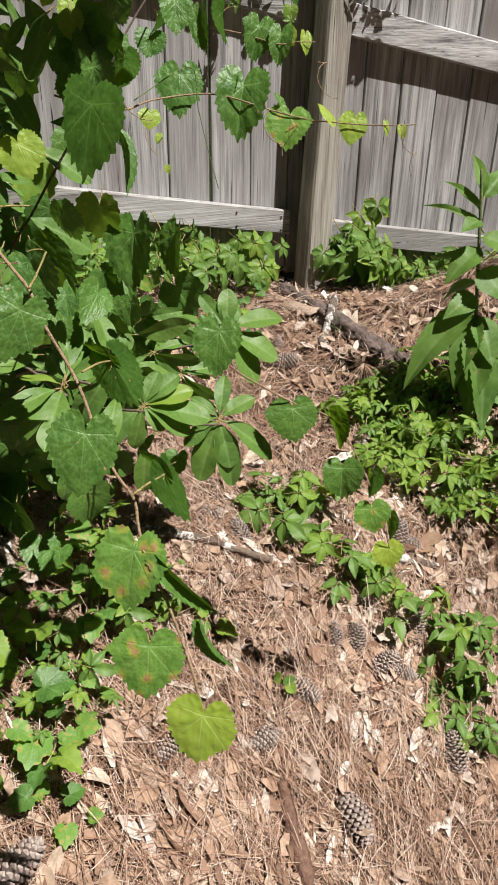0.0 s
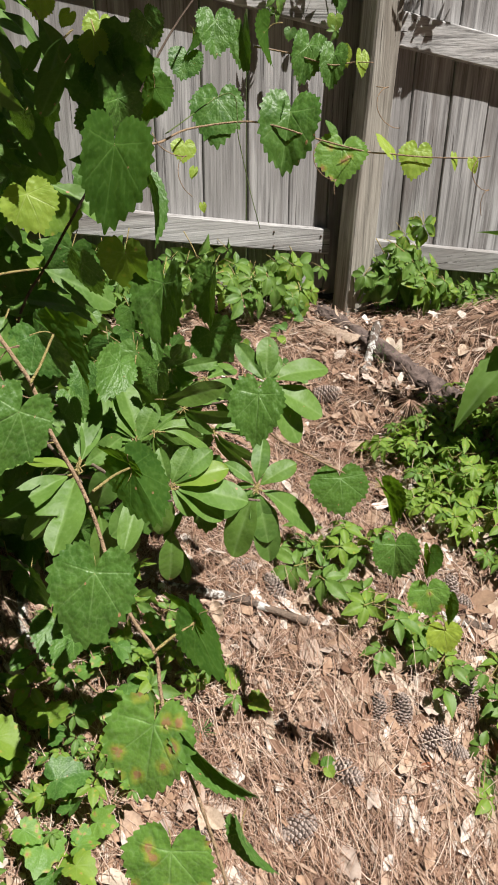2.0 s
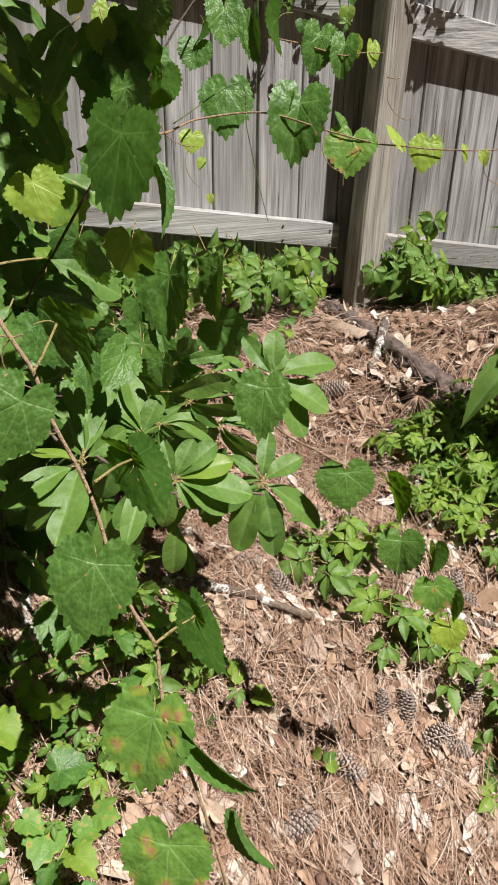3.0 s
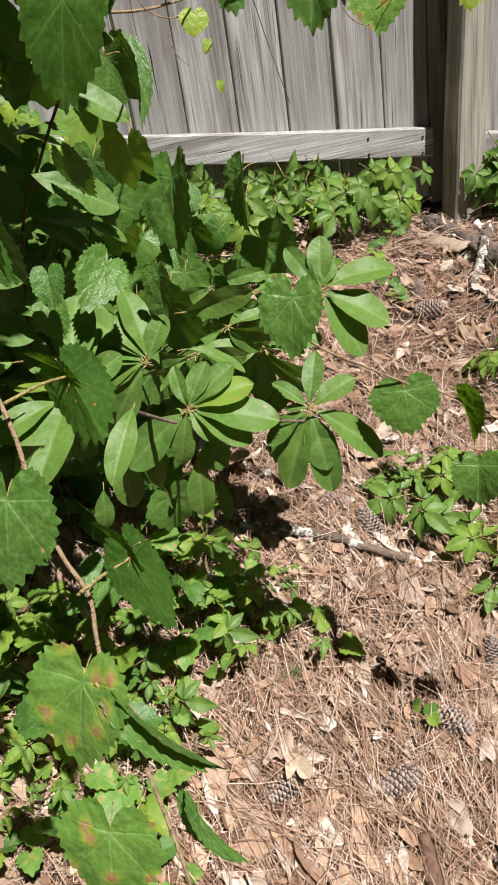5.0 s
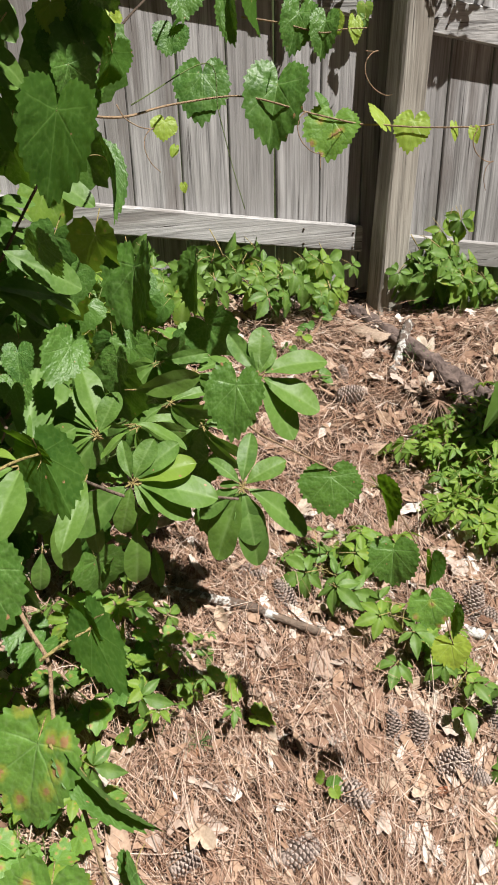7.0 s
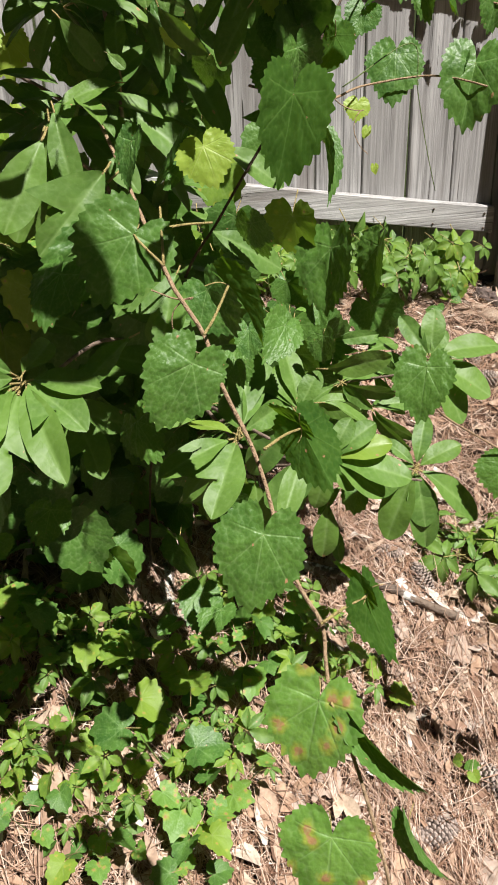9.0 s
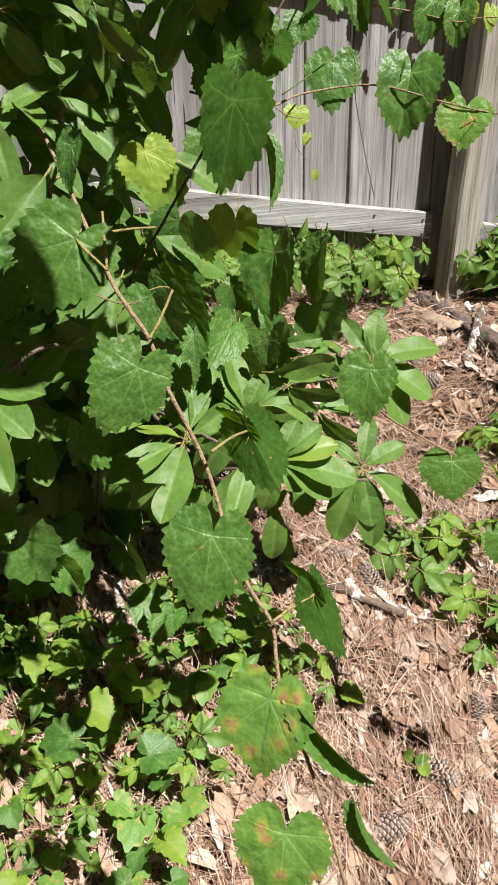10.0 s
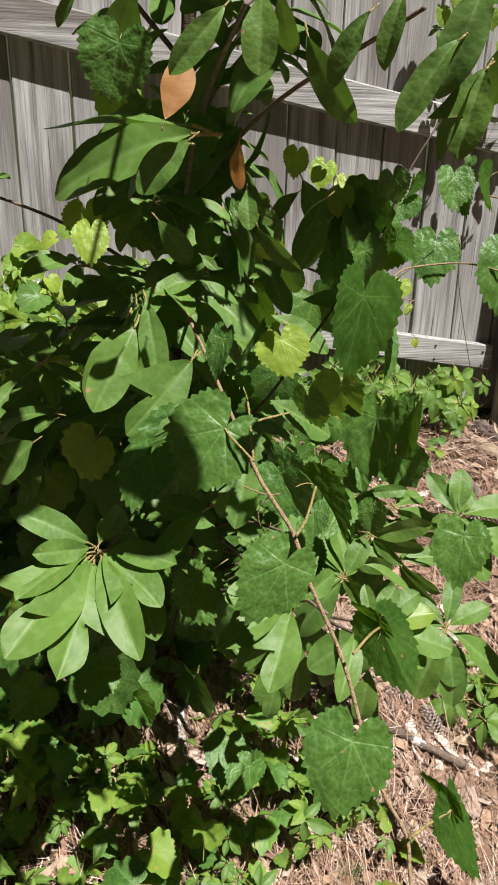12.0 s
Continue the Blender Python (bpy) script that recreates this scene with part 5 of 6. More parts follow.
def low_plant(name, place, seed, meshes, count, reach, tall, size, label, category, group="", lean=(0, 0), hang=False):
    """Upright leaves on thin stalks that spread from one root."""
    r = random.Random(seed)
    root = thing(name, place, label, category, group)
    base = Vector(place)
    for i in range(count):
        a = i * 2.399 + r.uniform(-0.4, 0.4)
        d = reach * math.sqrt((i + 0.6) / count)
        top = base + Vector((d * math.cos(a) + lean[0] * r.random(), d * math.sin(a) + lean[1] * r.random(), tall * r.uniform(0.45, 1.0)))
        top.z += float(height(top.x, top.y)) - float(height(base.x, base.y))
        out = Vector((math.cos(a) * 0.9 + r.uniform(-0.4, 0.4), math.sin(a) * 0.9 + r.uniform(-0.4, 0.4), r.uniform(-0.35, 0.15))).normalized()
        s = size * r.uniform(0.72, 1.15)
        up = Vector((r.uniform(-0.5, 0.4) - 0.1, r.uniform(-0.9, -0.2), 0.8))
        if hang:
            s *= r.choice((0.7, 0.9, 1.1, 1.45))
            out = Vector((math.cos(a) * 0.5, -0.15 + 0.25 * math.sin(a), r.uniform(-0.9, -0.2))).normalized()
            up = Vector((r.uniform(-0.45, 0.45), -0.9, r.uniform(0.3, 0.9)))
        set_leaf(r.choice(meshes), root, top, top + out * s, up)
        if i % 2 == 0:
            part("stem", tube("stem", [base - Vector((0, 0, 0.012)), base.lerp(top, 0.5) + Vector((0, 0, 0.012)), top - out * s * 0.5 + Vector((0, 0, -s * 0.3))], 0.0013, 0.0009, STEM_GREEN if seed % 3 else STEM, 5, 3), root)
    return root


spots = random.Random(77)
# creeper along the foot of the fence
protos = []
for i in range(4):
    x = -0.02 - 0.11 * i
    protos.append(low_plant("virginia_creeper", soil_at(x - 0.02, -0.10 - 0.03 * (i % 2)), 100 + i, CREEP_WIDE, 8, 0.10, 0.19, 0.060, "five-leaved green creeper growing at the foot of the fence", "creeper", "creeper along the fence", (0, -0.03), True))
# sunlight put into the colour: the same creeper leaves in the lighter BRIGHT
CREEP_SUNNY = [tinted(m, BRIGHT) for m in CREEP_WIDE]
sunny = [low_plant("virginia_creeper", soil_at(-1.0 - 0.2 * i, -0.12), 120 + i, CREEP_SUNNY, 11, 0.10, 0.20, 0.055, "creeper against the fence boards, coloured a sunlit yellow-green", "creeper", "creeper along the fence", (0, -0.03), True) for i in range(2)]
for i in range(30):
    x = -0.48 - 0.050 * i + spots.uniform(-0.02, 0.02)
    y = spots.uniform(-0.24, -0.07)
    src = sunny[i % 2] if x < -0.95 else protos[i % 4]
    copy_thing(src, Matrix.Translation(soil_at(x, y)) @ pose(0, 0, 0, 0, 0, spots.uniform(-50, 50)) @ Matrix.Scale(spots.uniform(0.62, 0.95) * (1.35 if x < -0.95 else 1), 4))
for i in range(22):
    x = 0.30 + 0.05 * i + spots.uniform(-0.03, 0.03)
    y = spots.uniform(-0.34, -0.12) if i > 2 else -0.16
    s = spots.uniform(0.5, 0.8) if i > 2 else 1.1
    copy_thing(protos[(i * 3) % 4], Matrix.Translation(soil_at(x, y)) @ pose(0, 0, 0, 0, 0, spots.uniform(-60, 60)) @ Matrix.Scale(s, 4))
for x, y, s in ((0.30, -0.125, 1.0), (0.36, -0.14, 1.05), (0.43, -0.15, 0.8), (-0.06, -0.17, 0.6), (-0.25, -0.2, 0.8)):
    copy_thing(protos[1], Matrix.Translation(soil_at(x, y)) @ pose(0, 0, 0, 0, 0, spots.uniform(-60, 60)) @ Matrix.Scale(s, 4))

post_creeper = thing("virginia_creeper", soil_at(0.34, -0.13), "five-leaved creeper climbing the boards beside the fence post", "creeper", "creeper along the fence")
pc = random.Random(61)
PC_LINE = smooth_line([soil_at(0.33, -0.13, -0.01), (0.33, -0.125, 0.05), (0.36, -0.12, 0.16), (0.40, -0.125, 0.27)], 6)
part("stem", tube("stem", PC_LINE, 0.0016, 0.001, STEM, 5, 1), post_creeper)
for i in range(17):
    q = PC_LINE[min(i, len(PC_LINE) - 1)] + Vector((pc.uniform(-0.05, 0.05), -0.02 - pc.uniform(0, 0.03), pc.uniform(-0.01, 0.02)))
    d = Vector((pc.uniform(-0.6, 0.6), -0.15, pc.uniform(-0.9, -0.3))).normalized()
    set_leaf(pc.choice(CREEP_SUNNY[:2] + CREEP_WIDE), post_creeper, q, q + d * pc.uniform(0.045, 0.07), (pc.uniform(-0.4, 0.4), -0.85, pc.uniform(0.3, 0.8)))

tangle = thing("grape_tangle", soil_at(-1.22, -0.30), "tangle of grape and creeper leaves by the fence, coloured a sunlit yellow-green", "vine")
tg = random.Random(44)
# lit copies of the small grape leaves, sunlight in their lighter colours
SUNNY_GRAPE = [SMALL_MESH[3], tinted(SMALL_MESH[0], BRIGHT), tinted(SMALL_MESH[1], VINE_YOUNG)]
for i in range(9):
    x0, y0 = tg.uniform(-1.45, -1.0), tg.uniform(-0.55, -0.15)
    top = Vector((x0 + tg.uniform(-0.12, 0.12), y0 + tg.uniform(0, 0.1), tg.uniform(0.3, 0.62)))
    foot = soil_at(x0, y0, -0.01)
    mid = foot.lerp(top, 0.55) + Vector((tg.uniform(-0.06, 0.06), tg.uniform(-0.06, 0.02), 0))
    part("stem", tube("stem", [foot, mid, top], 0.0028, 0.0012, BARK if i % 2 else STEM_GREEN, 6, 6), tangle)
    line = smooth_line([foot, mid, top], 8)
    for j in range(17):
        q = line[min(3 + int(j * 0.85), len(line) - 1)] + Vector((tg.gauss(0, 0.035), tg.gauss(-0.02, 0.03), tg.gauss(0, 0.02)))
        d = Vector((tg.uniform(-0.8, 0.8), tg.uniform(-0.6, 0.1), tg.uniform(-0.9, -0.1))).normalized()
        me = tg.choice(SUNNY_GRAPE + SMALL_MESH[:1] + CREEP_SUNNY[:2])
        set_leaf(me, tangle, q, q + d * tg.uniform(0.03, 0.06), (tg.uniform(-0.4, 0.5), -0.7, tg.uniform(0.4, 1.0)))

climber = thing("virginia_creeper", (0.08, -0.045, 0.86), "light green creeper sprig hanging over the fence rail", "creeper")
cl = random.Random(8)
for i in range(26):
    q = Vector((0.09 - 0.012 * i + cl.uniform(-0.03, 0.05), -0.06 - cl.uniform(0, 0.04), 0.80 + 0.035 * (i % 13) + cl.uniform(-0.02, 0.02)))
    set_leaf(cl.choice(SMALL_MESH[2:] + CREEP_MESH[:1]), climber, q, q + Vector((cl.uniform(-0.6, 0.6), -0.2, -0.8)).normalized() * cl.uniform(0.025, 0.045), (cl.uniform(-0.4, 0.4), -0.8, 0.5))
part("stem", tube("stem", [(0.11, -0.05, 0.80), (0.08, -0.06, 0.95), (-0.02, -0.05, 1.15), (-0.12, -0.05, 1.35)], 0.0015, 0.001, STEM_GREEN, 5, 4), climber)
hanger = thing("virginia_creeper", (0.5, -0.14, 1.2), "dark creeper hanging over the upper fence boards", "creeper")
for i in range(34):
    q = Vector((0.40 + cl.uniform(-0.13, 0.16), -0.16 - cl.uniform(0, 0.08), cl.uniform(0.98, 1.35)))
    set_leaf(cl.choice(CREEP_MESH), hanger, q, q + Vector((cl.uniform(-0.6, 0.6), -0.2, -0.8)).normalized() * cl.uniform(0.035, 0.055), (cl.uniform(-0.4, 0.4), -0.8, 0.5))
part("stem", tube("stem", [(0.45, -0.115, 1.5), (0.44, -0.15, 1.3), (0.40, -0.16, 1.1), (0.38, -0.17, 0.98)], 0.002, 0.001, STEM_GREEN, 5, 4), hanger)

# clumps on the open soil
clump = [low_plant("virginia_creeper", soil_at(x, y), 200 + i, CREEP_MESH, n_, rc, tl, sz, "clump of bright green creeper on pine straw", "creeper", "creeper clumps on the soil") for i, (x, y, n_, rc, tl, sz) in enumerate(((-0.492, -1.110, 9, 0.06, 0.10, 0.05), (-0.399, -1.233, 8, 0.055, 0.09, 0.055), (-0.320, -1.320, 8, 0.05, 0.08, 0.05), (-0.292, -1.505, 9, 0.06, 0.07, 0.045)))]
for i, (x, y, s) in enumerate(((-0.217, -1.407, 1.0), (-0.369, -1.082, 0.95), (-0.428, -1.047, 0.8), (-0.265, -1.552, 0.8), (-0.217, -1.479, 0.9), (-0.332, -1.256, 0.7), (-0.168, -1.431, 0.7), (-0.528, -1.032, 0.6))):
    copy_thing(clump[i % 4], Matrix.Translation(soil_at(x, y)) @ pose(0, 0, 0, 0, 0, spots.uniform(0, 360)) @ Matrix.Scale(s, 4))
fine = [low_plant("leafy_weed", soil_at(x, y), 300 + i, FINE_MESH, 10, 0.075, 0.10, 0.043, "spreading light green weed with pointed leaflets", "weed", "weeds on the slope") for i, (x, y) in enumerate(((-0.126, -1.053), (-0.070, -1.122), (0.010, -0.852)))]
for i in range(34):
    x, y = spots.uniform(-0.20, 0.30), spots.uniform(-1.28, -0.86)
    if i % 3 == 0:
        x, y = spots.uniform(-0.18, 0.16), spots.uniform(-0.98, -0.84)
    if x + 0.2 < (-1.0 - y) * 0.35:
        x += 0.12
    copy_thing(fine[i % 3], Matrix.Translation(soil_at(x, y)) @ pose(0, 0, 0, 0, 0, spots.uniform(0, 360)) @ Matrix.Scale(spots.uniform(0.6, 1.05), 4))

# young grape and creeper under the sapling
LOW_GRAPE = heart_leaf("grape_leaf", VINE_SPOT, 31, 78, 5, 0.35, 0.2, 0.12, True, 15, 0.04, 0.15)
LOW_DARK = heart_leaf("grape_leaf", VINE, 35, 78, 5, 0.40, 0.3, 0.12, True, 15, 0.04, 0.15)
LOW_BRIGHT = heart_leaf("grape_leaf", BRIGHT, 33, 78, 5, 0.30, 0.25, 0.12, True, 13, 0.06, 0.17)


def bare_soil(x, y):
    """The open dark patch round the root."""
    return -1.17 < x < -0.97 and -1.31 < y < -1.12


young = [low_plant("grape_seedling", soil_at(x, y), 400 + i, CREEP_MESH[1:3] + [LOW_DARK, LOW_GRAPE, LOW_GRAPE, LOW_BRIGHT, LOW_BRIGHT], 6, 0.08, 0.12, 0.041, "low wild grape shoot with small toothed leaves", "vine", "grape shoots under the sapling") for i, (x, y) in enumerate(((-1.086, -1.401), (-0.955, -1.260), (-1.180, -1.300)))]
for i in range(9):
    x, y = spots.uniform(-1.42, -0.90), spots.uniform(-1.42, -0.95)
    if x > -1.02 and y < -1.26:
        x -= 0.16
    if bare_soil(x, y):
        continue
    copy_thing(young[i % 3], Matrix.Translation(soil_at(x, y)) @ pose(0, 0, 0, 0, 0, spots.uniform(0, 360)) @ Matrix.Scale(spots.uniform(0.65, 1.15), 4))
for i in range(4):
    x, y = spots.uniform(-1.42, -1.12), spots.uniform(-1.5, -1.2)
    copy_thing(clump[i % 4], Matrix.Translation(soil_at(x, y)) @ pose(0, 0, 0, 0, 0, spots.uniform(0, 360)) @ Matrix.Scale(spots.uniform(0.45, 0.75), 4))
for i in range(40):
    x, y = spots.uniform(-1.7, -0.62), spots.uniform(-0.85, -0.2)
    if x > -0.75 and y < -0.5:
        continue
    src = young[i % 3] if i % 2 else protos[i % 4]
    copy_thing(src, Matrix.Translation(soil_at(x, y)) @ pose(0, 0, 0, 0, 0, spots.uniform(0, 360)) @ Matrix.Scale(spots.uniform(0.8, 1.3), 4))
for x, y, s in ((-0.87, -1.19, 0.8), (-0.93, -1.24, 0.9), (-0.80, -1.20, 0.6), (-0.98, -1.17, 1.0), (-0.90, -1.12, 0.8)):
    copy_thing(young[1], Matrix.Translation(soil_at(x, y)) @ pose(0, 0, 0, 0, 0, spots.uniform(0, 360)) @ Matrix.Scale(s, 4))
for i, (x, y) in enumerate(((-1.08, -1.47), (-1.14, -1.29), (-1.31, -1.41), (-1.18, -1.44), (-1.21, -1.45), (-1.24, -1.46), (-1.07, -1.34), (-1.15, -1.42), (-1.25, -1.38), (-1.03, -1.28), (-1.06, -1.42), (-1.02, -1.31), (-1.29, -1.45), (-1.04, -1.35), (-1.27, -1.27), (-1.09, -1.29), (-1.00, -1.40), (-1.25, -1.41), (-1.22, -1.49), (-1.01, -1.37), (-1.12, -1.43), (-1.08, -1.51))):
    if bare_soil(x, y):
        continue
    copy_thing(young[i % 3], Matrix.Translation(soil_at(x, y)) @ pose(0, 0, 0, 0, 0, spots.uniform(0, 360)) @ Matrix.Scale(spots.uniform(0.45, 0.78), 4))
for i, (x, y) in enumerate(((-1.30, -1.21), (-1.26, -1.23), (-1.17, -1.06), (-1.36, -1.27), (-1.29, -1.13), (-1.05, -1.16), (-1.11, -1.17), (-1.17, -1.08), (-1.18, -1.28), (-1.21, -1.25), (-1.15, -1.05), (-1.14, -1.21), (-1.28, -1.07), (-1.10, -1.17), (-1.16, -1.28), (-1.16, -1.29))):
    if bare_soil(x, y):
        continue
    copy_thing(young[(i + 1) % 3], Matrix.Translation(soil_at(x, y)) @ pose(0, 0, 0, 0, 0, spots.uniform(0, 360)) @ Matrix.Scale(spots.uniform(0.45, 0.8), 4))
for i, (x, y) in enumerate(((-0.94, -1.22), (-0.89, -1.24), (-0.86, -1.26), (-0.93, -1.27), (-0.81, -1.25), (-0.76, -1.28), (-0.98, -1.29), (-0.88, -1.31))):
    if bare_soil(x, y):
        continue
    copy_thing(young[i % 3], Matrix.Translation(soil_at(x, y)) @ pose(0, 0, 0, 0, 0, spots.uniform(0, 360)) @ Matrix.Scale(spots.uniform(0.5, 0.8), 4))
for i, (x, y) in enumerate(((-1.30, -1.22), (-1.26, -1.26), (-1.30, -1.28), (-1.24, -1.30), (-1.20, -1.33), (-1.28, -1.33), (-1.17, -1.26), (-1.31, -1.24))):
    if bare_soil(x, y):
        continue
    copy_thing(young[(i + 2) % 3], Matrix.Translation(soil_at(x, y)) @ pose(0, 0, 0, 0, 0, spots.uniform(0, 360)) @ Matrix.Scale(spots.uniform(0.6, 0.9), 4))
# single seedlings among the straw
for i, (x, y) in enumerate(((-0.629, -1.406), (-0.240, -0.496), (-0.282, -0.424), (-0.214, -0.377), (-0.333, -0.392), (-0.248, -0.557), (-0.102, -0.243), (-0.177, -0.313))):
    low_plant("grape_seedling", soil_at(x, y), 450 + i, SMALL_MESH, 3, 0.016, 0.05, 0.022, "tiny green seedling in pine straw", "seedling", "seedlings in the straw")

# ---- the tall weed ----
weed = thing("tall_weed", soil_at(0.10, -1.0), "tall leafy weed with long drooping green leaves", "weed")
LANCE = [blade_leaf("weed_leaf", WEED, 60 + s, 0.31, "lance", 60, 8, 0.20 + 0.10 * s, 0.25, 12) for s in range(3)]
STALK = [soil_at(0.06, -1.06, -0.02), (0.143, -1.020, -0.061), (0.127, -0.995, 0.086), (0.116, -0.976, 0.252), (0.106, -0.965, 0.382), (0.095, -0.958, 0.481)]
part("stem", tube("stem", STALK, 0.006, 0.003, STEM_GREEN, 8, 6), weed)
wr = random.Random(5)
for b0, t0, fc, wd in (
((0.115, -0.982, 0.164), (-0.106, -0.993, 0.066), (-0.29, -0.16, 0.89), 0.66),
    ((0.115, -0.972, 0.305), (0.010, -0.985, 0.260), (-0.34, -0.35, 0.81), 1.03),
    ((0.115, -0.980, 0.191), (0.023, -1.003, 0.182), (-0.23, -0.50, 0.77), 1.17),
    ((0.127, -0.992, 0.122), (0.054, -1.113, -0.011), (-0.36, -0.63, 0.65), 0.75),
    ((0.125, -0.989, 0.143), (0.002, -1.053, 0.040), (-0.52, -0.25, 0.85), 0.77),
    ((0.104, -0.964, 0.389), (0.073, -0.897, 0.471), (-0.05, -0.60, 0.61), 0.42),
    ((0.108, -0.967, 0.357), (0.018, -0.901, 0.431), (-0.27, -0.28, 0.78), 0.25),
    ((0.105, -0.964, 0.426), (0.124, -0.913, 0.524), (-0.28, -0.70, 0.43), 0.48),
    ((0.109, -0.966, 0.420), (0.174, -0.957, 0.488), (-0.30, -0.59, 0.62), 0.88),
    ((0.118, -0.973, 0.332), (0.177, -1.050, 0.317), (-0.16, -0.44, 0.81), 1.29),
    ((0.107, -0.966, 0.370), (0.042, -0.987, 0.364), (-0.41, -0.42, 0.71), 1.11),
    ((0.121, -0.978, 0.253), (0.138, -1.070, 0.221), (-0.34, -0.34, 0.83), 1.54),
    ((0.129, -0.991, 0.143), (0.109, -1.093, 0.065), (-0.20, -0.60, 0.72), 1.03),
    ((0.130, -0.997, 0.086), (0.073, -1.148, -0.083), (-0.18, -0.71, 0.57), 0.58),
    ((0.107, -0.971, 0.266), (0.053, -0.866, 0.288), (-0.27, -0.28, 0.90), 0.65),
    ((0.114, -0.977, 0.225), (0.061, -0.899, 0.183), (-0.09, -0.36, 0.91), 0.85),
    ((0.129, -0.999, 0.057), (0.048, -1.080, -0.078), (-0.71, -0.44, 0.58), 0.59),
):
    set_leaf(wr.choice(LANCE), weed, b0, t0, fc, wd)
for i, (x, y) in enumerate(((0.19, -0.95), (0.24, -1.04))):
    low_plant("tall_weed", soil_at(x, y), 500 + i, LANCE, 9, 0.05, 0.22, 0.11, "young leafy weed with narrow drooping leaves", "weed")


# ---- cones, sticks and logs ----
def cone_mesh(seed, open_=1.0):
    r = random.Random(seed)
    verts, faces = [], []
    ln, count = 1.0, 130
    for i in range(count):
        t = (i + 0.5) / count
        a = i * 2.399963
        body = 0.25 * math.sin(math.pi * min(0.12 + t * 0.86, 1)) ** 0.7
        z = t * ln
        out = Vector((math.cos(a), math.sin(a), 0))
        side = Vector((-math.sin(a), math.cos(a), 0))
        tip = out * (body + 0.045 * open_) + Vector((0, 0, z + 0.02 + 0.02 * open_ * r.random()))
        root_ = out * body * 0.35 + Vector((0, 0, z - 0.03))
        wd = 0.066 * (0.6 + 0.4 * math.sin(math.pi * t))
        o = len(verts)
        verts += [root_ - side * wd * 0.5, root_ + side * wd * 0.5, tip + side * wd, tip - side * wd, tip + out * 0.02 + Vector((0, 0, 0.035)), tip + side * wd * 0.8 - Vector((0, 0, 0.028)), tip - side * wd * 0.8 - Vector((0, 0, 0.028)), tip + out * 0.035]
        faces += [(o, o + 1, o + 2, o + 4, o + 3), (o + 2, o + 5, o + 7), (o + 4, o + 2, o + 7), (o + 3, o + 4, o + 7), (o + 6, o + 3, o + 7), (o + 5, o + 6, o + 7), (o + 1, o, o + 6, o + 5)]
    return link("scale", verts, faces, CONE, False)


CONE_SCALES = [cone_mesh(1, 0.8), cone_mesh(2, 0.4)]
CONE_CORE = tube("core", [(0, 0, 0.04), (0, 0, 0.25), (0, 0, 0.6), (0, 0, 0.95)], 0.16, 0.07, CONE, 8, 2)


def pine_cone(x, y, turn, length, tip=0.0, kind=0):
    length *= 0.84
    base = soil_at(x, y, length * 0.24)
    ob = thing("pine_cone", base, "dry grey-brown pine cone lying on pine straw", "pine cone", "pine cones on the ground")
    slope = math.degrees(math.atan(float(height(x + 0.05 * math.cos(radians(turn)), y + 0.05 * math.sin(radians(turn))) - height(x, y)) / 0.05))
    m = Matrix.Translation(base) @ pose(0, 0, 0, 0, 90 - slope - tip, turn) @ Matrix.Scale(length, 4) @ Matrix.Translation((0, 0, -0.5))
    part("core", CONE_CORE, ob, m)
    part("scale", CONE_SCALES[kind], ob, m)


for x, y, turn, ln, tip in ((-0.624, -1.062, -10, 0.075, 0), (-0.590, -1.411, -38, 0.092, 10), (-0.471, -1.341, 60, 0.07, 30), (-0.426, -1.356, 70, 0.082, 35), (-0.392, -1.409, 5, 0.088, 0), (-0.281, -1.370, 80, 0.085, 40), (-0.584, -1.606, -80, 0.11, 0), (-0.320, -1.575, 75, 0.10, 20), (-1.158, -1.570, 30, 0.11, 0), (-0.704, -1.465, 8, 0.09, -4), (-0.584, -1.121, 115, 0.08, 35), (0.116, -1.129, 5, 0.08, 0), (-0.358, -1.436, -30, 0.07, 0), (-0.171, -0.524, 70, 0.07, 40), (-0.203, -0.639, -15, 0.09, 0), (-0.221, -1.208, 40, 0.085, 25), (-0.877, -1.447, 20, 0.08, -6), (-0.194, -1.234, -60, 0.07, 0)):
    pine_cone(x, y, turn, ln, tip, 0 if ln > 0.08 else 1)


def stick(name, xy, r0, r1, mat, label, category="stick", lift=0.6, rough=0.18, sides=8, seed=1, white=0.0):
    pts = [soil_at(x, y, r0 * lift) for x, y in xy]
    ob = new(name, tube(name, pts, r0, r1, mat, sides, 7, rough, seed))
    if white:
        ob.data.materials.append(LICHEN)
        for f_ in ob.data.polygons:
            f_.material_index = int(f_.index < white * len(ob.data.polygons))
    return tagged(ob, label, category)


stick("stick", ((-0.812, -1.088), (-0.73, -1.118), (-0.66, -1.138), (-0.61, -1.168), (-0.548, -1.199)), 0.0105, 0.007, BARK, "grey fallen branch with white lichen at one end", lift=2.1, white=0.7)
stick("stick", ((-0.569, -1.110), (-0.538, -1.143), (-0.516, -1.214), (-0.471, -1.301)), 0.005, 0.004, BARK, "thin grey-brown fallen stick on the slope", lift=1.2)
stick("stick", ((-0.697, -1.526), (-0.709, -1.578), (-0.716, -1.650), (-0.723, -1.701)), 0.014, 0.016, WOOD_RED, "dark red-brown rotting stick lying down the slope", rough=0.36, lift=1.4)
stick("stick", ((-0.851, -1.545), (-0.652, -1.570), (-0.487, -1.584), (-0.333, -1.617)), 0.0028, 0.0022, BARK, "long thin bare twig lying on dead leaves", lift=2.5)
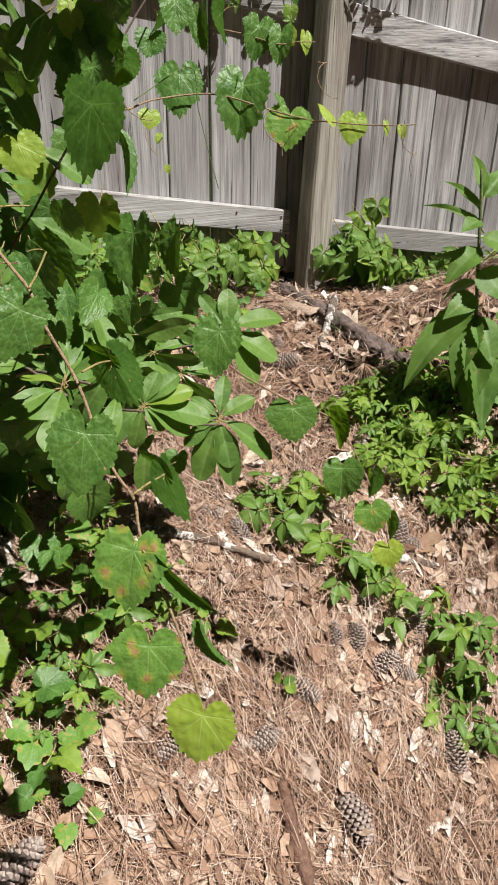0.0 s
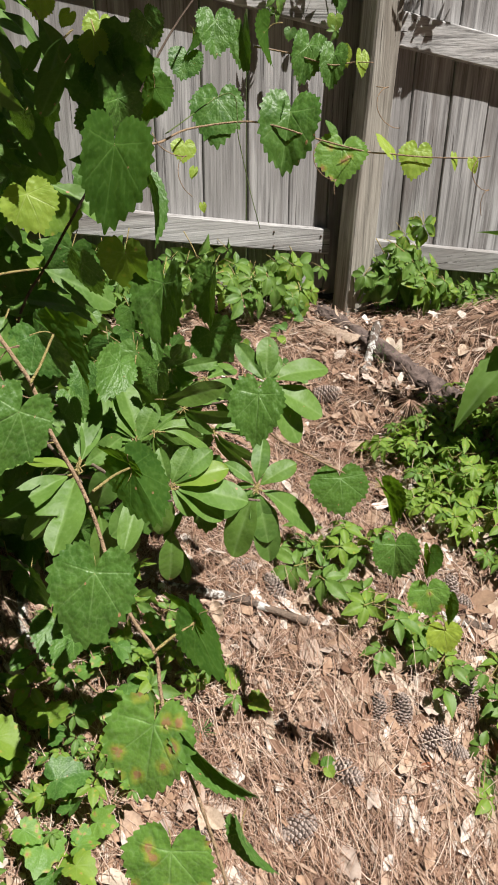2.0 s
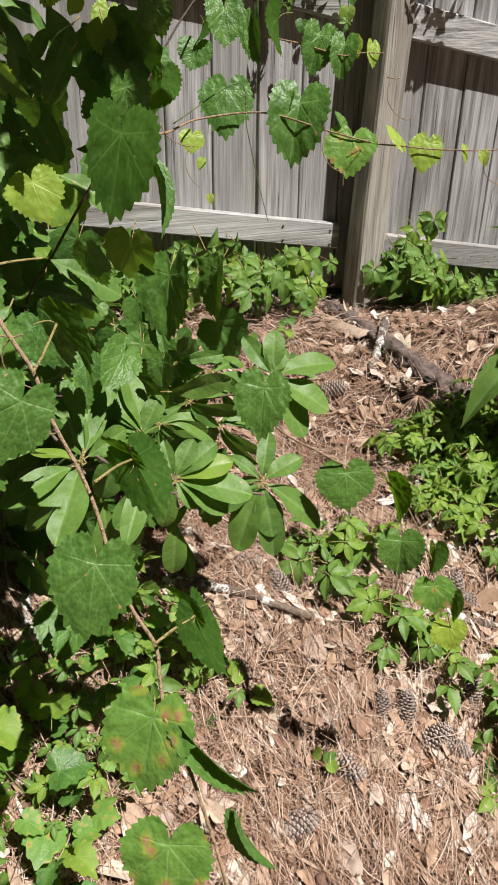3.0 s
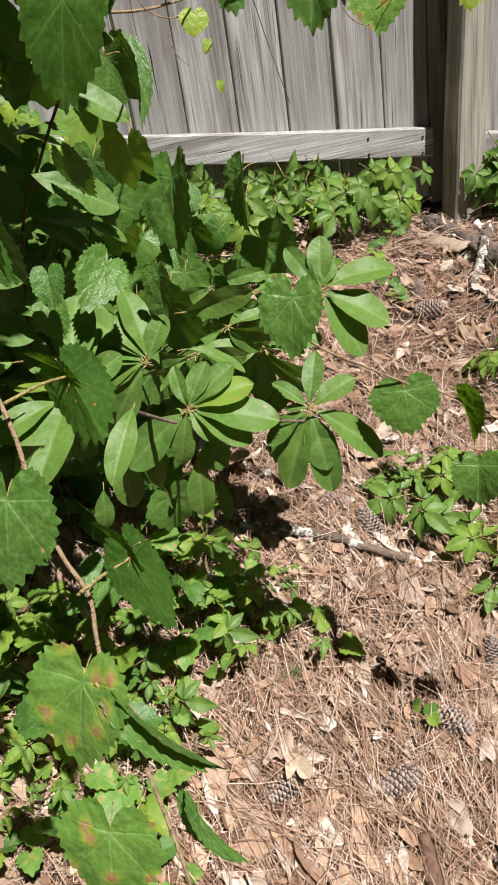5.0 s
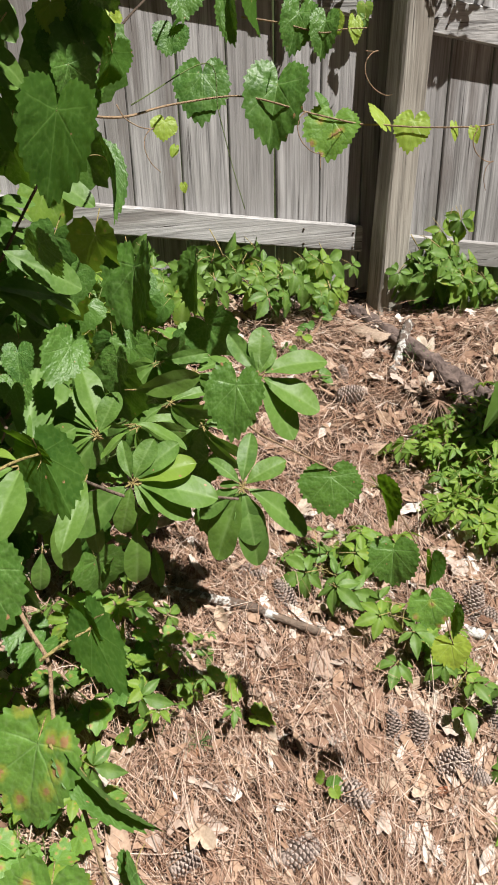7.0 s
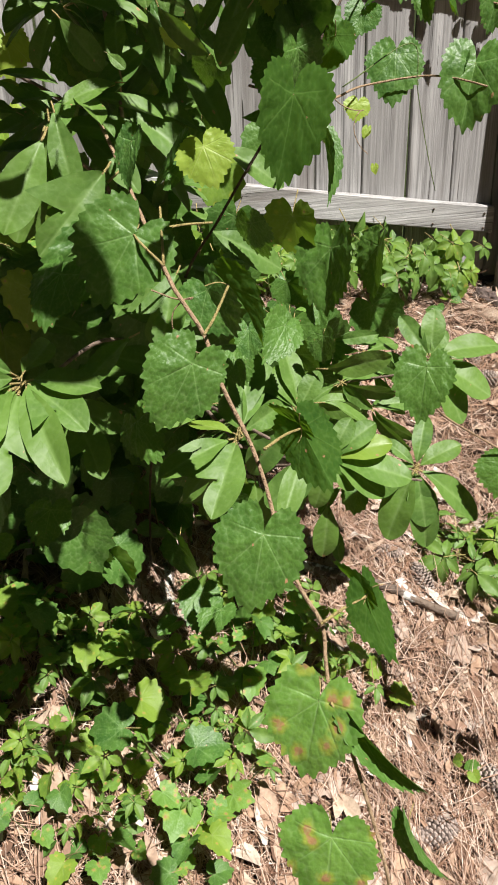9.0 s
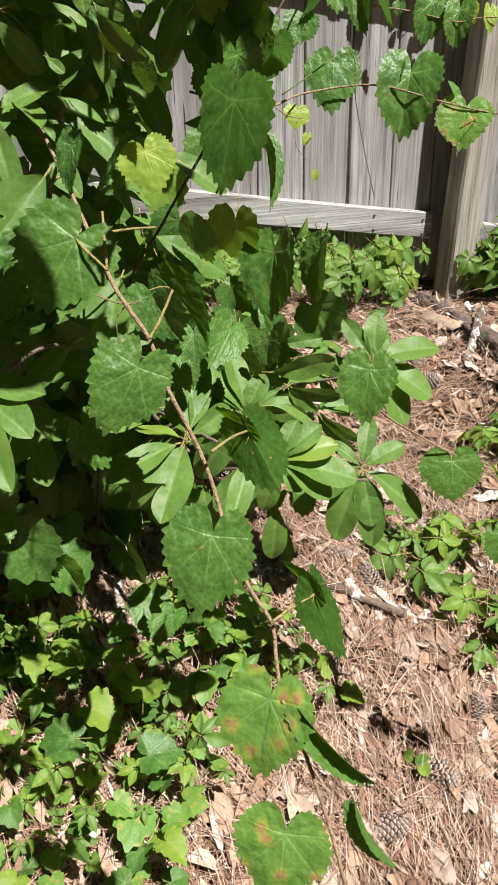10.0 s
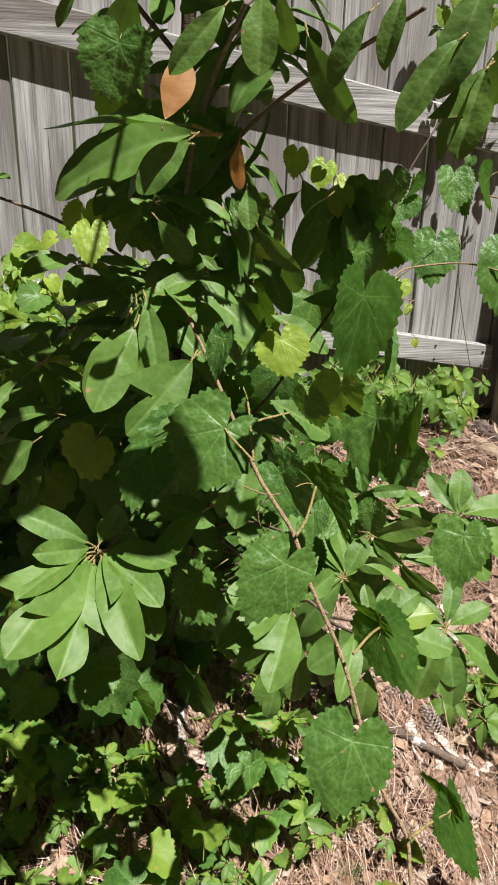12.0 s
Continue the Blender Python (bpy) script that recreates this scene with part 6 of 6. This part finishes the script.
stick("log", ((0.075, -0.115), (0.055, -0.26), (0.030, -0.46), (0.040, -0.612), (0.063, -0.715), (0.095, -0.80)), 0.031, 0.030, LOGBARK, "dark rotting log with cracked bark lying beside the fence post", "log", 0.42, 0.34, 26, 3)
tagged(new("branch", tube("branch", [soil_at(0.075, -0.44, 0.052), soil_at(0.026, -0.495, 0.056), soil_at(-0.013, -0.535, 0.028), soil_at(-0.038, -0.568, 0.014), soil_at(-0.067, -0.587, 0.012)], 0.0125, 0.010, LICHEN, 10, 8, 0.30, 5)), "short branch covered with white lichen leaning on a log", "branch")
stick("stick", ((-0.272, -1.229), (-0.221, -1.264), (-0.165, -1.286)), 0.012, 0.008, LICHEN, "short lichen-covered stick among creeper", lift=1.0)
stick("stick", ((-0.243, -1.307), (-0.174, -1.330)), 0.006, 0.005, BARK, "short brown stick on pine straw", lift=1.0)
stick("root", ((-1.138, -1.352), (-1.107, -1.289), (-1.083, -1.233), (-1.064, -1.182), (-1.046, -1.094)), 0.007, 0.010, LICHEN, "pale gnarled root under the sapling", "root", 1.4, 0.3)
stick("stick", ((-0.327, -0.793), (-0.237, -0.741), (-0.138, -0.789)), 0.004, 0.003, BARK, "thin curved brown twig among weeds", lift=2.5)
stick("stick", ((-0.873, -1.177), (-0.771, -1.205), (-0.670, -1.276)), 0.003, 0.002, LICHEN, "thin pale twig in the sapling's shade", lift=2.0)
stick("stick", ((-0.920, -1.493), (-0.901, -1.428), (-0.892, -1.338)), 0.004, 0.003, BARK, "thin dry twig on the straw", lift=2.0)


def needle_tuft(name, place, count, ln, mat, label, category, droop, seed):
    """Needles that spread from one point, each a thin part of its own."""
    r = random.Random(seed)
    root = thing(name, place, label, category)
    p0 = Vector(place)
    for i in range(count):
        a, up = r.uniform(0, 6.283), r.uniform(0.2, 1.0) if droop < 0 else r.uniform(-0.9, -0.3)
        d = Vector((math.cos(a) * 0.6, math.sin(a) * 0.6, up)).normalized() * ln * r.uniform(0.7, 1.1)
        sag = Vector((0, 0, -0.12 * ln))
        part("needle", tube("needle", [p0, p0 + d * 0.5 - sag * 0.5, p0 + d + sag * 0.4], 0.0009, 0.0005, mat, 4, 2), root)
    return root


needle_tuft("needle_bundle", (-0.077, -0.822, -0.010), 34, 0.10, NEEDLE, "dry brown pine needle bundle hung on low weeds", "needle bundle", 1, 3)
needle_tuft("pine_seedling", soil_at(-0.820, -1.320, 0.01), 26, 0.035, NEEDLE_GREEN, "tiny green pine seedling in brown straw", "seedling", -1, 4)
needle_tuft("grass_tuft", soil_at(0.018, -0.572, 0.004), 24, 0.06, NEEDLE_GREEN, "small tuft of fine green grass beside a log", "grass tuft", -1, 5)


def chip(x, y, lx, ly, turn, mat, label, seed):
    """A curled slab of bark."""
    r = random.Random(seed)
    verts, faces = [], []
    a_, b_ = 9, 5
    for top in (1, 0):
        for i in range(a_ + 1):
            for j in range(b_ + 1):
                u, v = i / a_ - 0.5, j / b_ - 0.5
                edge = 1 + 0.35 * noise.noise((u * 4 + seed, v * 4, top * 0.1))
                verts.append((u * lx * edge, v * ly * edge, 0.25 * ly * (0.25 - v * v * 2.2) + 0.004 * top + 0.004 * noise.noise((u * 9, v * 9, seed))))
    s = (a_ + 1) * (b_ + 1)
    for i in range(a_):
        for j in range(b_):
            o = i * (b_ + 1) + j
            faces.append((o, o + b_ + 1, o + b_ + 2, o + 1))
            faces.append((s + o, s + o + 1, s + o + b_ + 2, s + o + b_ + 1))
    rim = [i * (b_ + 1) for i in range(a_)] + [a_ * (b_ + 1) + j for j in range(b_)] + [i * (b_ + 1) + b_ for i in range(a_, 0, -1)] + list(range(b_, 0, -1))
    for p0, p1 in zip(rim, rim[1:] + rim[:1]):
        faces.append((p0, s + p0, s + p1, p1))
    ob = new("bark_chip", link("bark_chip", verts, faces, mat))
    e = 0.04
    nx, ny = -float(height(x + e, y) - height(x - e, y)) / (2 * e), -float(height(x, y + e) - height(x, y - e)) / (2 * e)
    q = Vector((0, 0, 1)).rotation_difference(Vector((nx, ny, 1)))
    ob.matrix_basis = Matrix.Translation(soil_at(x, y, 0.006)) @ q.to_matrix().to_4x4() @ pose(0, 0, 0, r.uniform(-8, 8), r.uniform(-8, 8), turn)
    tagged(ob, label, "bark chip", "bark chips on the ground")


for i, (x, y, lx, ly, tn) in enumerate(((0.012, -0.225, 0.15, 0.050, 104), (-0.010, -0.375, 0.16, 0.055, 99), (0.20, -0.40, 0.07, 0.03, 60), (0.28, -0.36, 0.06, 0.035, 110), (-0.530, -1.310, 0.085, 0.06, 20), (0.235, -0.485, 0.06, 0.03, 70), (-0.019, -0.650, 0.05, 0.03, 20), (-0.570, -1.288, 0.05, 0.04, 70))):
    chip(x, y, lx, ly, tn, CHIP, "pale curled slab of pine bark on the ground", i)

# ---- dead leaves and straw ----
DEAD_MESH = [blade_leaf("dead_leaf", DEAD, 80 + s, wdt, sh, 12, 6, dr, fo, 0, False, None, bd) for s, wdt, sh, dr, fo, bd in ((0, 0.26, "oval", 0.5, 0.6, 0.2), (1, 0.30, "lobed", -0.4, 0.5, -0.1), (2, 0.20, "oval", -0.5, -0.6, 0.25), (3, 0.28, "tri", 0.4, -0.5, 0.1), (4, 0.15, "lance", 0.6, 0.8, 0.3))]
RUSSET_MESH = tinted(DEAD_MESH[0], DEAD_RED)


def lay(me, x, y, ln, turn, tip, roll, label, group):
    ob = new("dead_leaf", me)
    ob.matrix_basis = Matrix.Translation(soil_at(x, y, 0.017)) @ pose(0, 0, 0, 0, 0, turn) @ pose(0, 0, 0, tip + math.degrees(math.atan(0.35)) * math.cos(radians(turn)), roll, 0) @ Matrix.Scale(ln, 4)
    tagged(ob, label, "dead leaf", group)


dl = random.Random(9)
for i in range(120):
    x, y = dl.uniform(-1.25, 0.25), dl.uniform(-1.72, -0.2)
    if y > -0.9 and dl.random() < 0.5:
        y -= 0.6
    lay(dl.choice(DEAD_MESH), x, y, dl.uniform(0.03, 0.075), dl.uniform(0, 360), dl.uniform(-20, 20), dl.uniform(-35, 35), "curled pale tan dead leaf on pine straw", "dead leaves on the ground")
for x, y, ln in ((-0.265, -1.436, 0.05), (-1.285, -1.318, 0.06), (-0.412, -1.441, 0.035), (-0.821, -1.340, 0.04), (-1.027, -1.096, 0.05), (-0.955, -1.161, 0.04)):
    lay(RUSSET_MESH, x, y, ln, dl.uniform(0, 360), 5, 10, "russet dead leaf on pine straw", "russet leaves on the ground")


def torn_mesh(seed):
    """A torn, cupped scrap of a broad leaf, unit across."""
    turns, rings = 22, 4
    verts, faces, vein = [(0, 0, 0)], [], [1.0]
    lx, cup = 0.55 + 0.4 * noise.noise((seed * 3.1, 0, 0)), 0.5 * noise.noise((seed * 1.7, 4, 0))
    for i in range(turns):
        a = 2 * math.pi * i / turns
        edge = 0.5 * (1 + 0.6 * noise.noise((math.cos(a) * 1.6 + seed * 5, math.sin(a) * 1.6, seed)) + 0.3 * noise.noise((math.cos(a) * 6, math.sin(a) * 6, seed * 2.0)))
        for j in range(1, rings + 1):
            r_ = edge * j / rings
            x, y = math.cos(a) * r_ * lx, math.sin(a) * r_
            verts.append((x, y, cup * r_ * r_ * 1.6 + 0.12 * noise.noise((x * 4, y * 4, seed)) + 0.25 * cup * x))
            vein.append(math.exp(-(x / 0.03) ** 2))
    for i in range(turns):
        o, o2 = 1 + i * rings, 1 + ((i + 1) % turns) * rings
        faces.append((0, o, o2))
        for j in range(rings - 1):
            faces.append((o + j, o + j + 1, o2 + j + 1, o2 + j))
    return link("dead_leaf", verts, faces, PALE, attr=vein)


TORN = [torn_mesh(s + 1) for s in range(7)]
for i in range(160):
    x, y = dl.uniform(-1.05, 0.1), dl.uniform(-1.76, -0.95)
    lay(TORN[i % 7], x, y, dl.choice((0.025, 0.035, 0.045, 0.06)) * dl.uniform(0.8, 1.2), dl.uniform(0, 360), dl.uniform(-20, 20), dl.uniform(-26, 26), "torn pale grey dead leaf on pine straw", "torn leaves on the ground")
for i in range(14):
    x, y = dl.uniform(-0.4, 0.35), dl.uniform(-0.75, -0.25)
    lay(TORN[i % 7], x, y, dl.uniform(0.03, 0.06), dl.uniform(0, 360), dl.uniform(-8, 8), dl.uniform(-14, 14), "torn pale grey dead leaf on pine straw", "torn leaves on the ground")


def straw(count, seed, x0, x1, y0, y1, long_lo, long_hi, wdt):
    """Pine needles, each a bent three-part sliver lying on the soil."""
    r = np.random.RandomState(seed)
    edge = 0.06 * (x1 - x0)
    x, y = r.uniform(x0, x1, count) + r.normal(0, edge, count), r.uniform(y0, y1, count) + r.normal(0, edge, count)
    y = np.where(y > y1, y1 - 0.02, y)
    a, bend = r.uniform(0, 2 * np.pi, count), r.uniform(-0.32, 0.32, count)
    ln, lift = r.uniform(long_lo, long_hi, count), r.gamma(1.5, 0.0075, count)
    tilt = r.normal(0, 0.07, count)
    verts = np.zeros((count, 8, 3))
    for s in range(4):
        t = s / 3 - 0.5
        an = a + bend * t
        px, py = x + np.cos(an) * ln * t, y + np.sin(an) * ln * t
        pz = height(px, py) + lift + tilt * ln * t + 0.002
        w2 = wdt * (1 if s in (1, 2) else 0.55)
        verts[:, 2 * s] = np.stack([px - np.sin(an) * w2, py + np.cos(an) * w2, pz], 1)
        verts[:, 2 * s + 1] = np.stack([px + np.sin(an) * w2, py - np.cos(an) * w2, pz + r.uniform(-0.0008, 0.0008, count)], 1)
    faces = [(o + 2 * s, o + 2 * s + 1, o + 2 * s + 3, o + 2 * s + 2) for o in range(0, count * 8, 8) for s in range(3)]
    return verts.reshape(-1, 3), faces


sv, sf = straw(25000, 3, -1.6, 0.45, -1.85, -0.05, 0.05, 0.15, 0.0006)
sv3, sf3 = straw(16000, 21, -4.2, 2.6, -4.6, -0.05, 0.06, 0.16, 0.0009)
sv2, sf2 = straw(12000, 8, -1.2, -0.15, -1.75, -0.85, 0.05, 0.14, 0.00058)
ob = new("pine_straw", link("pine_straw", np.concatenate([sv, sv2, sv3]), sf + [tuple(i + len(sv) for i in f_) for f_ in sf2] + [tuple(i + len(sv) + len(sv2) for i in f_) for f_ in sf3], NEEDLE, False))
tagged(ob, "dry reddish-brown pine needles strewn over the soil", "pine straw", kind="stuff")


def flakes(count, seed, x0, x1, y0, y1, lo, hi):
    """Scraps of dead leaf, each a small cupped patch."""
    r = np.random.RandomState(seed)
    verts, faces = [], []
    for i in range(count):
        edge = 0.06 * (x1 - x0)
        cx, cy, a, ln = r.uniform(x0, x1) + r.normal(0, edge), min(r.uniform(y0, y1) + r.normal(0, edge), y1), r.uniform(0, 6.283), r.uniform(lo, hi)
        dense = (0.66 + 1.4 * noise.noise((cx * 2.6, cy * 2.6, 5.0))) * (0.35 if cy > -0.95 else 1.0)
        if r.uniform() > max(dense, 0.2):
            continue
        asp, cup, tl, tw = r.uniform(0.12, 0.55), r.uniform(-0.5, 0.6), r.normal(0, 0.3), r.normal(0, 0.4)
        o = len(verts)
        z0 = r.uniform(0.004, 0.023)
        for u in (-0.5, -0.17, 0.17, 0.5):
            wd = asp * (1 - 3.2 * u * u) * (1 + r.uniform(-0.4, 0.4))
            for v in (-0.5, 0.0, 0.5):
                lx, ly = u * ln, v * ln * wd
                px, py = cx + lx * math.cos(a) - ly * math.sin(a), cy + lx * math.sin(a) + ly * math.cos(a)
                verts.append((px, py, z0 + lx * tl + ly * tw + cup * ln * (v * v * wd * 1.5 + u * u * 0.5)))
        for i2 in range(3):
            for j in range(2):
                q = o + i2 * 3 + j
                faces.append((q, q + 3, q + 4, q + 1))
    va = np.array(verts)
    va[:, 2] += height(va[:, 0], va[:, 1])
    return va, faces


fv, ff = flakes(21000, 5, -1.6, 0.5, -1.85, -0.02, 0.012, 0.056)
fv2, ff2 = flakes(9000, 6, -4.2, 2.6, -4.6, -0.02, 0.015, 0.06)
ff += [tuple(i + len(fv) for i in f_) for f_ in ff2]
fv = np.concatenate([fv, fv2])
ob = new("leaf_litter", link("leaf_litter", fv, ff, LITTER))
tagged(ob, "scraps of pale dead leaves scattered among pine needles", "leaf litter", kind="stuff")
